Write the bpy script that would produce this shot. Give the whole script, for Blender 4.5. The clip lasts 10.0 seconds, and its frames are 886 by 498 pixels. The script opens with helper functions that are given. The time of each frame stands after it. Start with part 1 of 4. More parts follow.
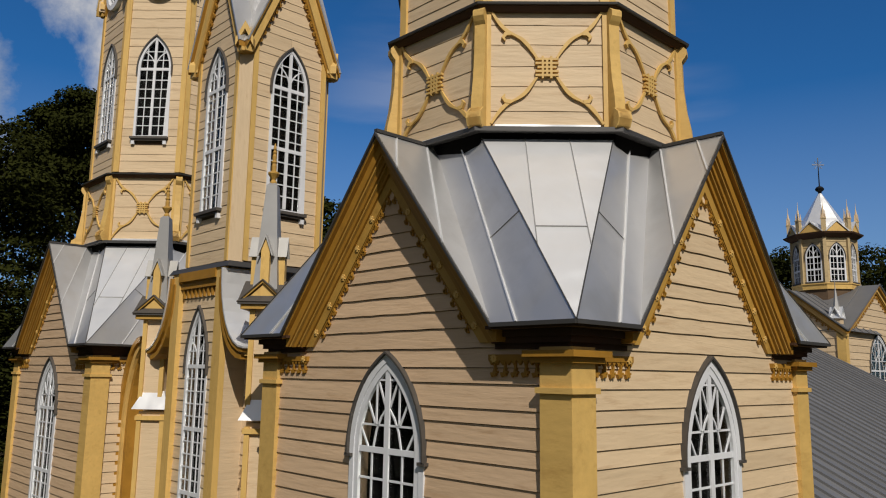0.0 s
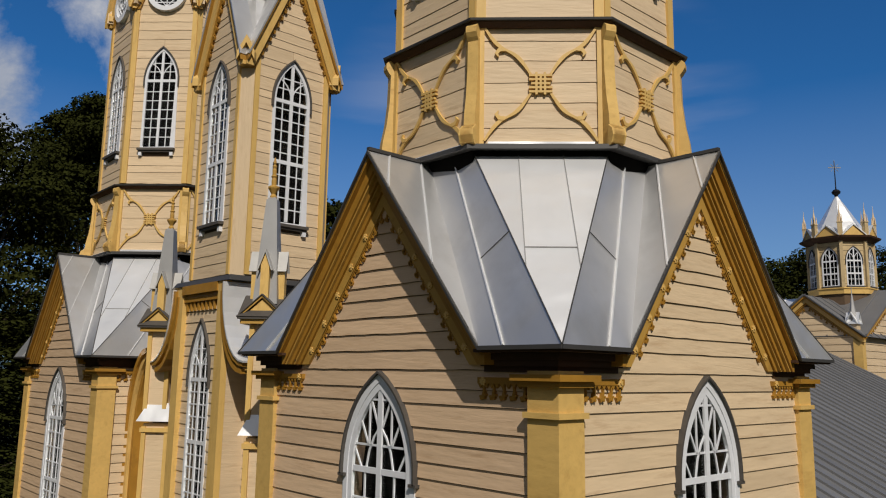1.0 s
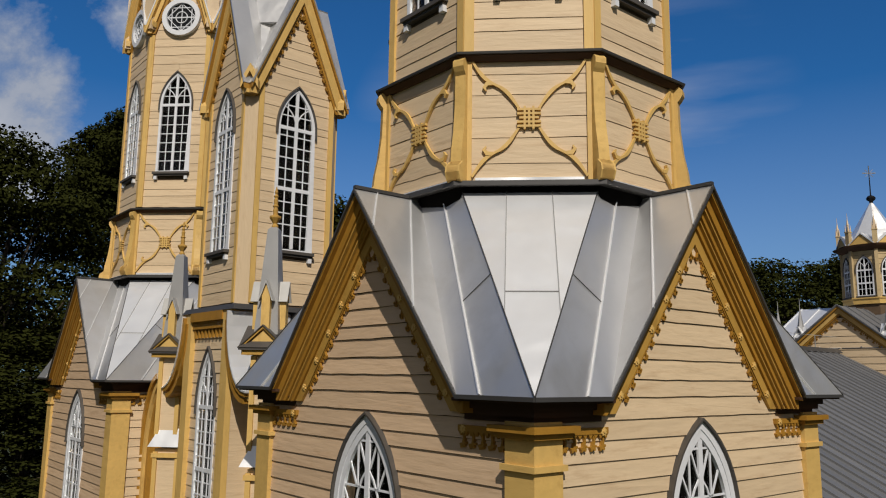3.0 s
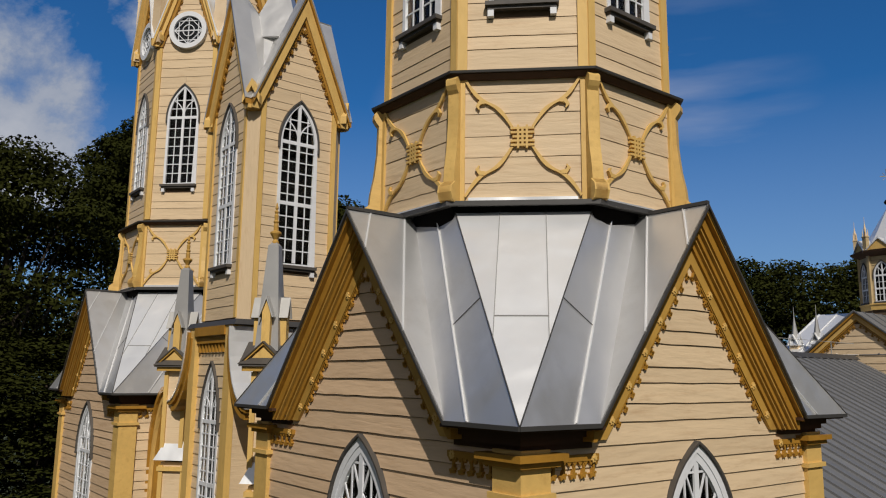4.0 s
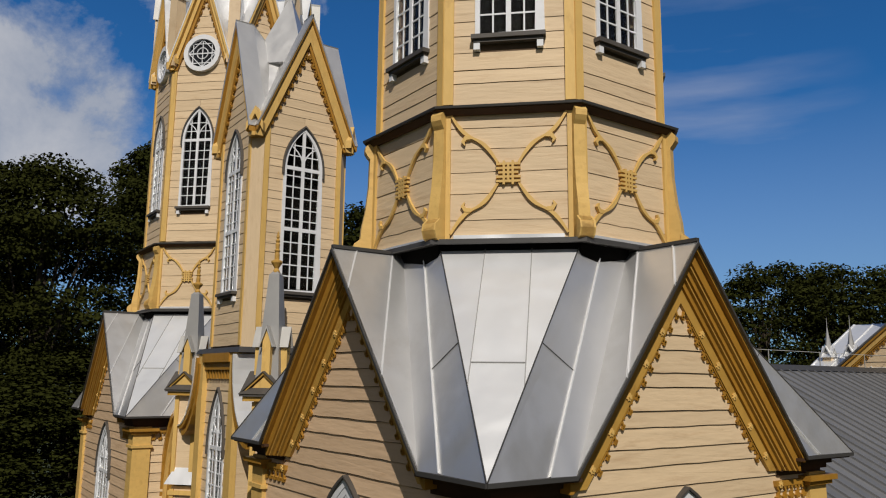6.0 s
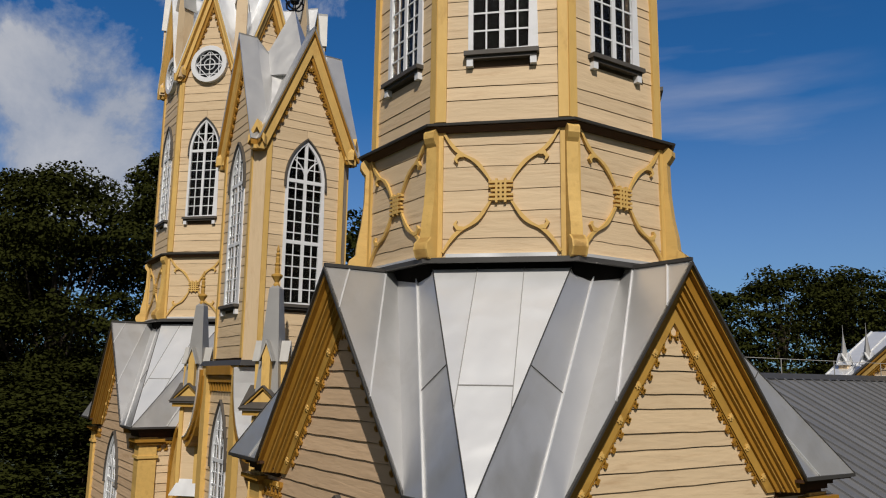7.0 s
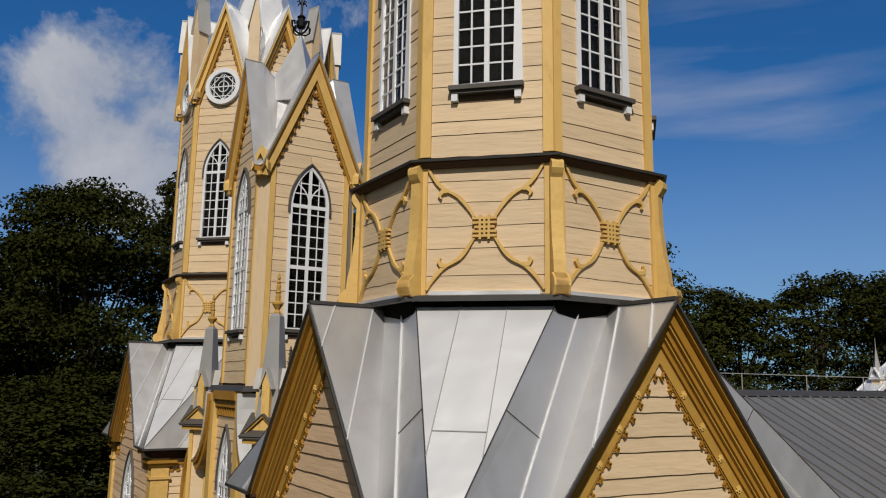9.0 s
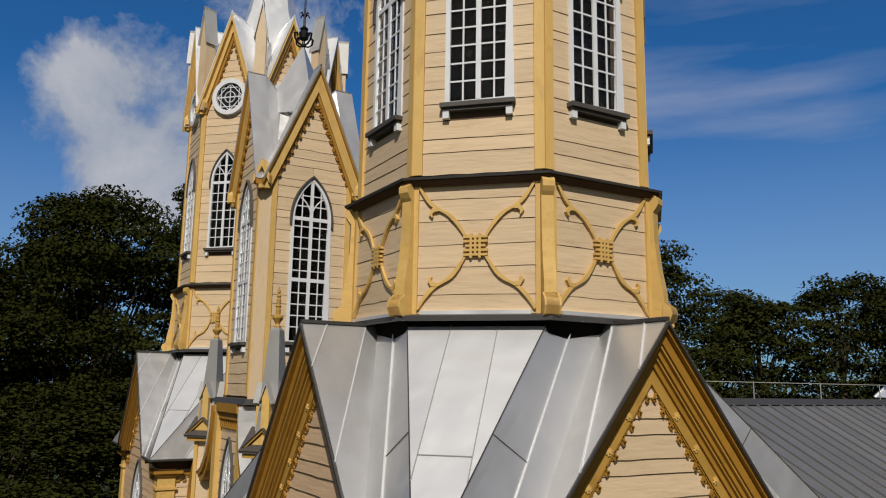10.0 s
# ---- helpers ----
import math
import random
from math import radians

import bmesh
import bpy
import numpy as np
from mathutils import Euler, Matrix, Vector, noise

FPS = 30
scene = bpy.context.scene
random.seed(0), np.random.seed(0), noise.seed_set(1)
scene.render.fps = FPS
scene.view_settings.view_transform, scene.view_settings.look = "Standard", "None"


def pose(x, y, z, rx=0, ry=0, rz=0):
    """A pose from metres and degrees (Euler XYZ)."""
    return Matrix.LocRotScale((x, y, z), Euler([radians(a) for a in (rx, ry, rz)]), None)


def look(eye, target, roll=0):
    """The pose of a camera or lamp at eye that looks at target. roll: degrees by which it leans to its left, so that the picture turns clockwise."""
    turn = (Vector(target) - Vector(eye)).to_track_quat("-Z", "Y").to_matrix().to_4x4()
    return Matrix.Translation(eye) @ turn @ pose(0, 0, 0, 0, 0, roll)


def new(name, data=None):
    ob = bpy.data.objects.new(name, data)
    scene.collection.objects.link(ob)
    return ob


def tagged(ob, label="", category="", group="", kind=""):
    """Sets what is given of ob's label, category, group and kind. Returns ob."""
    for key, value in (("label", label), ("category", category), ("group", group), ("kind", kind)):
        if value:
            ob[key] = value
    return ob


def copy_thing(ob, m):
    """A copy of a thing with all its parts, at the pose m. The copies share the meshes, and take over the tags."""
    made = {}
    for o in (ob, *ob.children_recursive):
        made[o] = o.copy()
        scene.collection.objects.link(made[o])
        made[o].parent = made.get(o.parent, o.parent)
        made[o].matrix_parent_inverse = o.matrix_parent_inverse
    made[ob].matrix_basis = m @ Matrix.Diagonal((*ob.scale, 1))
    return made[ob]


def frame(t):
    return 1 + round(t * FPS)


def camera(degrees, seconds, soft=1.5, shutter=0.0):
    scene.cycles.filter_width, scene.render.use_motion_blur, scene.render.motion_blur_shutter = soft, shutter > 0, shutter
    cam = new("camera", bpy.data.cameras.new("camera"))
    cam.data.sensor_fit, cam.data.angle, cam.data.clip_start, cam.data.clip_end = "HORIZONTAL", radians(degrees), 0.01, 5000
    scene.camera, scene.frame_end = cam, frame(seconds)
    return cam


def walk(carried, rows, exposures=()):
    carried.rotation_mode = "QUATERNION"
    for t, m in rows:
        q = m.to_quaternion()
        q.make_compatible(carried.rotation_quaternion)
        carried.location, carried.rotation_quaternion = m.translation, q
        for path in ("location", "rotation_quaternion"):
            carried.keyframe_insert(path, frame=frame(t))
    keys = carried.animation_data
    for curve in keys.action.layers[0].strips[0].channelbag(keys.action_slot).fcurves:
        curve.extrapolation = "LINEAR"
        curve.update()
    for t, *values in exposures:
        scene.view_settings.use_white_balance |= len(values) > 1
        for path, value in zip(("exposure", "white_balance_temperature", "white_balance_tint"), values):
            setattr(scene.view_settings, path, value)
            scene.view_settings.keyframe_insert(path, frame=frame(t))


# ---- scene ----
cam = camera(59.7, 10.0, soft=1.1)
PATH = [
    (0, (-6.232, -5.176, 7.9), (-4.871, -3.746, 8.22), 0.9),
    (0.5, (-6.155, -5.245, 7.973), (-4.81, -3.8, 8.295), 0.9),
    (1, (-6.061, -5.315, 8.064), (-4.735, -3.853, 8.385), 0.9),
    (1.5, (-5.983, -5.379, 8.147), (-4.674, -3.902, 8.469), 0.8),
    (2, (-5.89, -5.443, 8.229), (-4.599, -3.95, 8.554), 0.8),
    (2.5, (-5.804, -5.504, 8.308), (-4.532, -3.996, 8.633), 0.8),
    (4, (-5.542, -5.695, 8.566), (-4.326, -4.141, 8.894), 0.7),
    (4.5, (-5.452, -5.753, 8.644), (-4.254, -4.185, 8.974), 0.7),
    (5, (-5.355, -5.819, 8.735), (-4.178, -4.236, 9.064), 0.7),
    (5.5, (-5.263, -5.876, 8.811), (-4.105, -4.279, 9.142), 0.7),
    (7, (-4.984, -6.048, 9.038), (-3.884, -4.411, 9.375), 0.8),
    (7.5, (-4.896, -6.096, 9.093), (-3.814, -4.449, 9.436), 1.0),
    (8, (-4.799, -6.166, 9.186), (-3.74, -4.505, 9.526), 0.9),
    (8.5, (-4.711, -6.225, 9.259), (-3.67, -4.552, 9.601), 0.9),
    (9, (-4.617, -6.285, 9.332), (-3.596, -4.6, 9.677), 0.9),
    (9.5, (-4.51, -6.33, 9.406), (-3.51, -4.633, 9.753), 1.0),
    (10, (-4.41, -6.39, 9.49), (-3.431, -4.681, 9.837), 0.9),
]
walk(cam, [(t, look(eye, target, roll)) for t, eye, target, roll in PATH])

# ---- light ----
SUN = Vector((-0.41, -0.67, 0.70)).normalized()
world = bpy.data.worlds.new("sky")
scene.world = world
world.use_nodes = True
wn, wl = world.node_tree.nodes, world.node_tree.links
wn.clear()
sky = wn.new("ShaderNodeTexSky")
sky.sky_type, sky.sun_disc = "NISHITA", False
sky.sun_elevation = math.asin(SUN.z)
sky.sun_rotation = math.atan2(SUN.x, SUN.y)
sky.air_density, sky.dust_density, sky.ozone_density = 1.0, 0.7, 3.5


def sky_node(kind, **values):
    node = wn.new("ShaderNode" + kind)
    for key, value in values.items():
        node.inputs[key.replace("_", " ")].default_value = value
    return node


def sky_math(op, a, b):
    node = wn.new("ShaderNodeMath")
    node.operation = op
    for k, x in enumerate((a, b)):
        if isinstance(x, (int, float)):
            node.inputs[k].default_value = x
        else:
            wl.new(x, node.inputs[k])
    return node.outputs[0]


def sky_span(value, a, b, c, d):
    node = sky_node("MapRange", From_Min=a, From_Max=b, To_Min=c, To_Max=d)
    wl.new(value, node.inputs["Value"])
    return node.outputs[0]


def towards(azimuth, elevation, a, b, amount):
    """Rises towards one point of the sky."""
    node = wn.new("ShaderNodeVectorMath")
    node.operation = "DOT_PRODUCT"
    az, el = radians(azimuth), radians(elevation)
    node.inputs[1].default_value = (math.sin(az) * math.cos(el), math.cos(az) * math.cos(el), math.sin(el))
    wl.new(coord.outputs["Generated"], node.inputs[0])
    return sky_span(node.outputs["Value"], a, b, 0.0, amount)


coord = wn.new("ShaderNodeTexCoord")
height = wn.new("ShaderNodeSeparateXYZ")
wl.new(coord.outputs["Generated"], height.inputs[0])
tint = wn.new("ShaderNodeMixRGB")
tint.blend_type = "MULTIPLY"
tint.inputs[0].default_value = 1.0
tint.inputs[2].default_value = (0.27, 0.88, 1.42, 1)
wl.new(sky.outputs["Color"], tint.inputs[1])
# thin streaks to the north-east, and haze low over the horizon
stretch = sky_node("Mapping", Scale=(1.5, 1.5, 10.0), Location=(0.35, 0.1, 0.2), Rotation=(0.05, -0.05, 0.0))
wl.new(coord.outputs["Generated"], stretch.inputs["Vector"])
streak = sky_node("TexNoise", Scale=1.7, Detail=7, Roughness=0.5)
wl.new(stretch.outputs["Vector"], streak.inputs["Vector"])
wisps = sky_math("MULTIPLY", sky_span(streak.outputs["Fac"], 0.48, 0.74, 0.0, 0.46), towards(49, 14, 0.955, 0.988, 1.0))
thin = sky_math("MAXIMUM", wisps, sky_span(height.outputs["Z"], 0.10, 0.34, 0.34, 0.0))
haze = sky_node("MixRGB")
haze.inputs[2].default_value = (6.6, 7.2, 9.2, 1)
wl.new(thin, haze.inputs[0])
wl.new(tint.outputs["Color"], haze.inputs[1])
# unseen warm haze and cloud round the sun, south-west, added to warm the fill
bright = sky_node("MixRGB")
bright.inputs[2].default_value = (5.1, 4.7, 4.1, 1)
wl.new(sky_math("MULTIPLY", towards(215, 30, -0.25, 0.75, 1.0), sky_span(streak.outputs["Fac"], 0.30, 0.60, 0.45, 0.95)), bright.inputs[0])
wl.new(haze.outputs["Color"], bright.inputs[1])
# heaped clouds to the north
puff = sky_node("TexNoise", Scale=6.0, Detail=10, Roughness=0.62, Distortion=0.2)
wl.new(coord.outputs["Generated"], puff.inputs["Vector"])
heap = sky_math("MAXIMUM", towards(7.5, 17, 0.982, 0.998, 0.46), towards(17, 27, 0.978, 0.999, 0.30))
mass = sky_span(sky_math("ADD", puff.outputs["Fac"], heap), 0.74, 0.90, 0.0, 0.92)
body = sky_node("ValToRGB")
body.color_ramp.elements[0].position, body.color_ramp.elements[1].position = 0.36, 0.66
body.color_ramp.elements[0].color, body.color_ramp.elements[1].color = (5.0, 5.7, 7.2, 1), (9.0, 9.1, 9.6, 1)
wl.new(puff.outputs["Fac"], body.inputs["Fac"])
cloud = sky_node("MixRGB")
wl.new(mass, cloud.inputs[0])
wl.new(bright.outputs["Color"], cloud.inputs[1])
wl.new(body.outputs["Color"], cloud.inputs[2])
back = sky_node("Background", Strength=0.057)
out = wn.new("ShaderNodeOutputWorld")
wl.new(cloud.outputs["Color"], back.inputs["Color"])
wl.new(back.outputs["Background"], out.inputs["Surface"])

sun = new("sun", bpy.data.lights.new("sun", "SUN"))
sun.data.energy, sun.data.angle, sun.data.color = 3.4, radians(0.55), (1.0, 0.93, 0.83)
sun.matrix_world = look(SUN * 60, (0, 0, 0))
scene.view_settings.exposure = 0.0


# ---- materials ----
def material(name, base, rough=0.6, metal=0.0, vary=0.12, grain=(1, 1, 1), scale=8.0, bump=0.15, stain=None, stain_amount=0.35, random_tone=0.0, spec=0.4):
    """Painted or bare surface: tone varied by coarse and fine noise, stains, fine relief and a tone for each piece."""
    m = bpy.data.materials.new(name)
    m.use_nodes = True
    n, l = m.node_tree.nodes, m.node_tree.links
    bsdf = n["Principled BSDF"]
    bsdf.inputs["Roughness"].default_value, bsdf.inputs["Metallic"].default_value = rough, metal
    bsdf.inputs["Specular IOR Level"].default_value = spec
    tc, mp = n.new("ShaderNodeTexCoord"), n.new("ShaderNodeMapping")
    mp.inputs["Scale"].default_value = grain
    l.new(tc.outputs["Object"], mp.inputs["Vector"])
    fine, coarse = n.new("ShaderNodeTexNoise"), n.new("ShaderNodeTexNoise")
    for tex, s, d in ((fine, scale, 6), (coarse, scale * 0.16, 3)):
        tex.inputs["Scale"].default_value, tex.inputs["Detail"].default_value = s, d
        l.new(mp.outputs["Vector"], tex.inputs["Vector"])
    info = n.new("ShaderNodeObjectInfo")
    shift = n.new("ShaderNodeVectorMath")
    shift.operation = "ADD"
    spread = n.new("ShaderNodeVectorMath")
    spread.operation = "SCALE"
    spread.inputs["Scale"].default_value = 37.0
    l.new(info.outputs["Random"], spread.inputs[0])
    l.new(tc.outputs["Object"], shift.inputs[0])
    l.new(spread.outputs["Vector"], shift.inputs[1])
    l.new(shift.outputs["Vector"], mp.inputs["Vector"])
    total = n.new("ShaderNodeMath")
    total.operation = "ADD"
    l.new(fine.outputs["Fac"], total.inputs[0])
    l.new(coarse.outputs["Fac"], total.inputs[1])
    span = n.new("ShaderNodeMapRange")
    span.inputs["From Min"].default_value, span.inputs["From Max"].default_value = 0.6, 1.4
    span.inputs["To Min"].default_value, span.inputs["To Max"].default_value = 1 - vary, 1 + vary
    l.new(total.outputs[0], span.inputs["Value"])
    tone = n.new("ShaderNodeMapRange")
    tone.inputs["To Min"].default_value, tone.inputs["To Max"].default_value = 1 - random_tone, 1 + random_tone
    l.new(info.outputs["Random"], tone.inputs["Value"])
    both = n.new("ShaderNodeMath")
    both.operation = "MULTIPLY"
    l.new(span.outputs[0], both.inputs[0])
    l.new(tone.outputs[0], both.inputs[1])
    col = n.new("ShaderNodeVectorMath")
    col.operation = "SCALE"
    col.inputs[0].default_value = base
    l.new(both.outputs[0], col.inputs["Scale"])
    last = col.outputs["Vector"]
    if stain:
        mask = n.new("ShaderNodeValToRGB")
        mask.color_ramp.elements[0].position, mask.color_ramp.elements[1].position = 0.53, 0.71
        patch = n.new("ShaderNodeTexNoise")
        patch.inputs["Scale"].default_value, patch.inputs["Detail"].default_value, patch.inputs["Roughness"].default_value = scale * 0.6, 8, 0.7
        l.new(mp.outputs["Vector"], patch.inputs["Vector"])
        l.new(patch.outputs["Fac"], mask.inputs["Fac"])
        amount = n.new("ShaderNodeMath")
        amount.operation = "MULTIPLY"
        amount.inputs[1].default_value = stain_amount
        l.new(mask.outputs["Color"], amount.inputs[0])
        mix = n.new("ShaderNodeMixRGB")
        mix.inputs[2].default_value = (*stain, 1)
        l.new(amount.outputs[0], mix.inputs[0])
        l.new(last, mix.inputs[1])
        last = mix.outputs["Color"]
    l.new(last, bsdf.inputs["Base Color"])
    if bump:
        relief = n.new("ShaderNodeBump")
        relief.inputs["Strength"].default_value, relief.inputs["Distance"].default_value = bump, 0.02
        l.new(fine.outputs["Fac"], relief.inputs["Height"])
        l.new(relief.outputs["Normal"], bsdf.inputs["Normal"])
    if metal > 0.5 and bump:
        # shallow dents of hand-laid sheet
        dent = n.new("ShaderNodeTexNoise")
        dent.inputs["Scale"].default_value, dent.inputs["Detail"].default_value = 2.6, 1.5
        l.new(mp.outputs["Vector"], dent.inputs["Vector"])
        hollow = n.new("ShaderNodeBump")
        hollow.inputs["Strength"].default_value, hollow.inputs["Distance"].default_value = 0.55, 0.05
        l.new(dent.outputs["Fac"], hollow.inputs["Height"])
        l.new(relief.outputs["Normal"], hollow.inputs["Normal"])
        l.new(hollow.outputs["Normal"], bsdf.inputs["Normal"])
    rr = n.new("ShaderNodeMapRange")
    rr.inputs["To Min"].default_value, rr.inputs["To Max"].default_value = max(0.02, rough - 0.1), min(1, rough + 0.1)
    l.new(coarse.outputs["Fac"], rr.inputs["Value"])
    l.new(rr.outputs[0], bsdf.inputs["Roughness"])
    return m


PINK_CREAM = material("weathered pinkish cream paint", (0.60, 0.424, 0.268), 0.65, vary=0.07, grain=(1, 7, 1), scale=3.5, bump=0.3, stain=(0.40, 0.245, 0.13), stain_amount=0.55, random_tone=0.09)
CREAM = material("cream paint on boards", (0.645, 0.490, 0.312), 0.6, vary=0.06, grain=(1, 7, 1), scale=3.5, bump=0.28, stain=(0.40, 0.25, 0.13), stain_amount=0.45, random_tone=0.07)
TIMBER = material("dark sheathing behind the boards", (0.11, 0.07, 0.04), 0.85, vary=0.2, scale=6)
YELLOW = material("ochre yellow paint", (0.64, 0.415, 0.13), 0.55, vary=0.10, grain=(3, 1, 3), scale=5, bump=0.2, stain=(0.36, 0.19, 0.05), stain_amount=0.4, random_tone=0.04)
OCHRE = material("deep ochre paint of mouldings", (0.36, 0.18, 0.024), 0.5, vary=0.16, scale=6, bump=0.15, stain=(0.20, 0.095, 0.015), stain_amount=0.5)
WHITE = material("white window paint", (0.70, 0.71, 0.74), 0.5, vary=0.06, scale=9, bump=0.1, stain=(0.5, 0.48, 0.44), stain_amount=0.3)
HOOD = material("dark grey hood sheet", (0.075, 0.066, 0.058), 0.6, vary=0.2, scale=9, bump=0.2)
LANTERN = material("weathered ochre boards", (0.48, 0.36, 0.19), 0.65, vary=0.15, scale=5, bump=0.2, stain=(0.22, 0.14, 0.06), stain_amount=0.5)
GREY = material("weathered grey paint", (0.30, 0.29, 0.27), 0.65, vary=0.18, scale=9, bump=0.2)
SHEET = material("galvanised roof sheet", (0.665, 0.66, 0.655), 0.36, metal=0.72, vary=0.08, scale=2.2, bump=0.12, random_tone=0.08, stain=(0.47, 0.45, 0.42), stain_amount=0.35)
# Paler copy of SHEET; its tone holds the sky glare on the corner planes
TIN = material("bright tin sheet", (0.85, 0.855, 0.86), 0.38, metal=0.55, vary=0.05, scale=2.5, bump=0.12, random_tone=0.03)
OLDTIN = material("dull weathered tin", (0.45, 0.44, 0.42), 0.62, metal=0.35, vary=0.12, scale=5, bump=0.1)
SPIRETIN = material("slate grey tin", (0.34, 0.335, 0.33), 0.55, metal=0.4, vary=0.12, scale=4, bump=0.1)
DARKTIN = material("dark grey sheet edge", (0.075, 0.072, 0.07), 0.5, metal=0.4, vary=0.12, scale=4, bump=0.1)
NAVETIN = material("grey standing seam roof", (0.20, 0.20, 0.205), 0.5, metal=0.4, vary=0.12, scale=2, bump=0.1, random_tone=0.10)
GOLD = material("golden ochre paint", (0.46, 0.265, 0.055), 0.55, vary=0.14, grain=(1, 1, 1), scale=6, bump=0.2, stain=(0.22, 0.10, 0.02), stain_amount=0.5)
# Soffit brown, set darker still to paint in the shade below the eaves
SOFFIT = material("red brown soffit boards", (0.055, 0.024, 0.010), 0.7, vary=0.15, scale=6)
# Near-black and matt: stands in for the darkness behind windows and under the flashing
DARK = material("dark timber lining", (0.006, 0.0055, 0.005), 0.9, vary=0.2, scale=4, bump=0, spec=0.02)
IRON = material("black wrought iron", (0.02, 0.02, 0.022), 0.45, metal=0.7, vary=0.1, scale=10, bump=0)
BARK = material("tree bark", (0.06, 0.045, 0.03), 0.9, vary=0.3, grain=(6, 6, 1), scale=4, bump=0.6)
GRASS = material("mown grass", (0.050, 0.060, 0.022), 0.9, vary=0.35, scale=1.2, bump=0.4)
LEAF = material("broad green leaves", (0.025, 0.028, 0.006), 0.9, vary=0.3, scale=0.5, bump=0, random_tone=0.1, spec=0.03)
GLASS = bpy.data.materials.new("window glass")
GLASS.use_nodes = True
GLASS.node_tree.nodes["Principled BSDF"].inputs["Base Color"].default_value = (0.9, 0.95, 0.95, 1)
GLASS.node_tree.nodes["Principled BSDF"].inputs["Roughness"].default_value = 0.03
GLASS.node_tree.nodes["Principled BSDF"].inputs["Transmission Weight"].default_value = 1.0
GLASS.node_tree.nodes["Principled BSDF"].inputs["IOR"].default_value = 1.18


# ---- builders ----
class Geo:
    """Collects solids. Local axes on a wall: u to the right, v up, w out of the wall."""

    def __init__(self):
        self.v, self.f = [], []

    def solid(self, front, rear):
        n, a = len(front), len(self.v)
        self.v += [tuple(p) for p in front] + [tuple(p) for p in rear]
        self.f.append(tuple(range(a, a + n)))
        self.f.append(tuple(range(a + 2 * n - 1, a + n - 1, -1)))
        for i in range(n):
            j = (i + 1) % n
            self.f.append((a + j, a + i, a + n + i, a + n + j))
        return self

    def prism(self, pts, w0, w1):
        return self.solid([(x, y, w1) for x, y in pts], [(x, y, w0) for x, y in pts])

    def box(self, u0, u1, v0, v1, w0, w1):
        return self.prism([(u0, v0), (u1, v0), (u1, v1), (u0, v1)], w0, w1)

    def strip(self, path, width, w0, w1, closed=False):
        """A flat bar of the given width along a line in the wall's plane."""
        n = len(path)
        side = []
        for i in range(n):
            p0 = path[i - 1] if (i or closed) else path[i]
            p1 = path[(i + 1) % n] if (i < n - 1 or closed) else path[i]
            d = Vector((p1[0] - p0[0], p1[1] - p0[1]))
            d = d.normalized() if d.length else Vector((1, 0))
            k = 1.0
            if 0 < i < n - 1 or closed:
                e = Vector((p1[0] - path[i][0], p1[1] - path[i][1])).normalized()
                k = 1 / max(0.45, d.dot(e))
            half = width[i] / 2 if isinstance(width, (list, tuple)) else width / 2
            side.append(((path[i][0] - d.y * half * k, path[i][1] + d.x * half * k), (path[i][0] + d.y * half * k, path[i][1] - d.x * half * k)))
        a = len(self.v)
        for (lx, ly), (rx, ry) in side:
            self.v += [(lx, ly, w0), (lx, ly, w1), (rx, ry, w1), (rx, ry, w0)]
        for i in range(n if closed else n - 1):
            p, q = a + 4 * i, a + 4 * ((i + 1) % n)
            for j in range(4):
                self.f.append((p + j, p + (j + 1) % 4, q + (j + 1) % 4, q + j))
        if not closed:
            self.f.append((a + 3, a + 2, a + 1, a))
            b = a + 4 * (n - 1)
            self.f.append((b, b + 1, b + 2, b + 3))
        return self

    def turned(self, profile, n=10, at=(0, 0)):
        """A turned shape round the upright axis, in place axes x, y, z."""
        a = len(self.v)
        for r, z in profile:
            for i in range(n):
                t = 2 * math.pi * i / n
                self.v.append((at[0] + r * math.cos(t), at[1] + r * math.sin(t), z))
        for k in range(len(profile) - 1):
            for i in range(n):
                j = (i + 1) % n
                self.f.append((a + k * n + i, a + k * n + j, a + (k + 1) * n + j, a + (k + 1) * n + i))
        self.f.append(tuple(range(a + n - 1, a - 1, -1)))
        top = a + (len(profile) - 1) * n
        self.f.append(tuple(range(top, top + n)))
        return self

    def mesh(self, name, mat):
        m = bpy.data.meshes.new(name)
        m.from_pydata(self.v, [], self.f)
        bm = bmesh.new()
        bm.from_mesh(m)
        bmesh.ops.remove_doubles(bm, verts=bm.verts, dist=0.0002)
        bmesh.ops.recalc_face_normals(bm, faces=bm.faces)
        bm.to_mesh(m)
        bm.free()
        m.materials.append(mat)
        return m


def part(name, mesh, parent, m=None, label=""):
    ob = new(name, mesh)
    ob.parent = parent
    if m is not None:
        ob.matrix_basis = m
    return tagged(ob, label) if label else ob


WALL = Matrix(((1, 0, 0, 0), (0, 0, -1, 0), (0, 1, 0, 0), (0, 0, 0, 1)))


def turn(deg):
    return Matrix.Rotation(radians(deg), 4, "Z")


def arch(a, vs, va, d=0.0, steps=10):
    """Pointed arch of half width a, springing at vs, apex at va, drawn d inside, from left to right."""
    h = va - vs
    r = (h * h + a * a) / (2 * a)
    r2, c = r - d, r - a
    top = math.acos(max(-1, min(1, c / r2)))
    right = [(-c + r2 * math.cos(top * i / steps), vs + r2 * math.sin(top * i / steps)) for i in range(steps + 1)]
    return [(-x, y) for x, y in right[:-1]] + right[::-1]


def arch_half(a, vs, va, v):
    """Half width of the opening at height v."""
    if v >= va:
        return 0.0
    if v <= vs:
        return a
    h = va - vs
    r = (h * h + a * a) / (2 * a)
    return max(0.0, -(r - a) + math.sqrt(max(0.0, r * r - (v - vs) ** 2)))


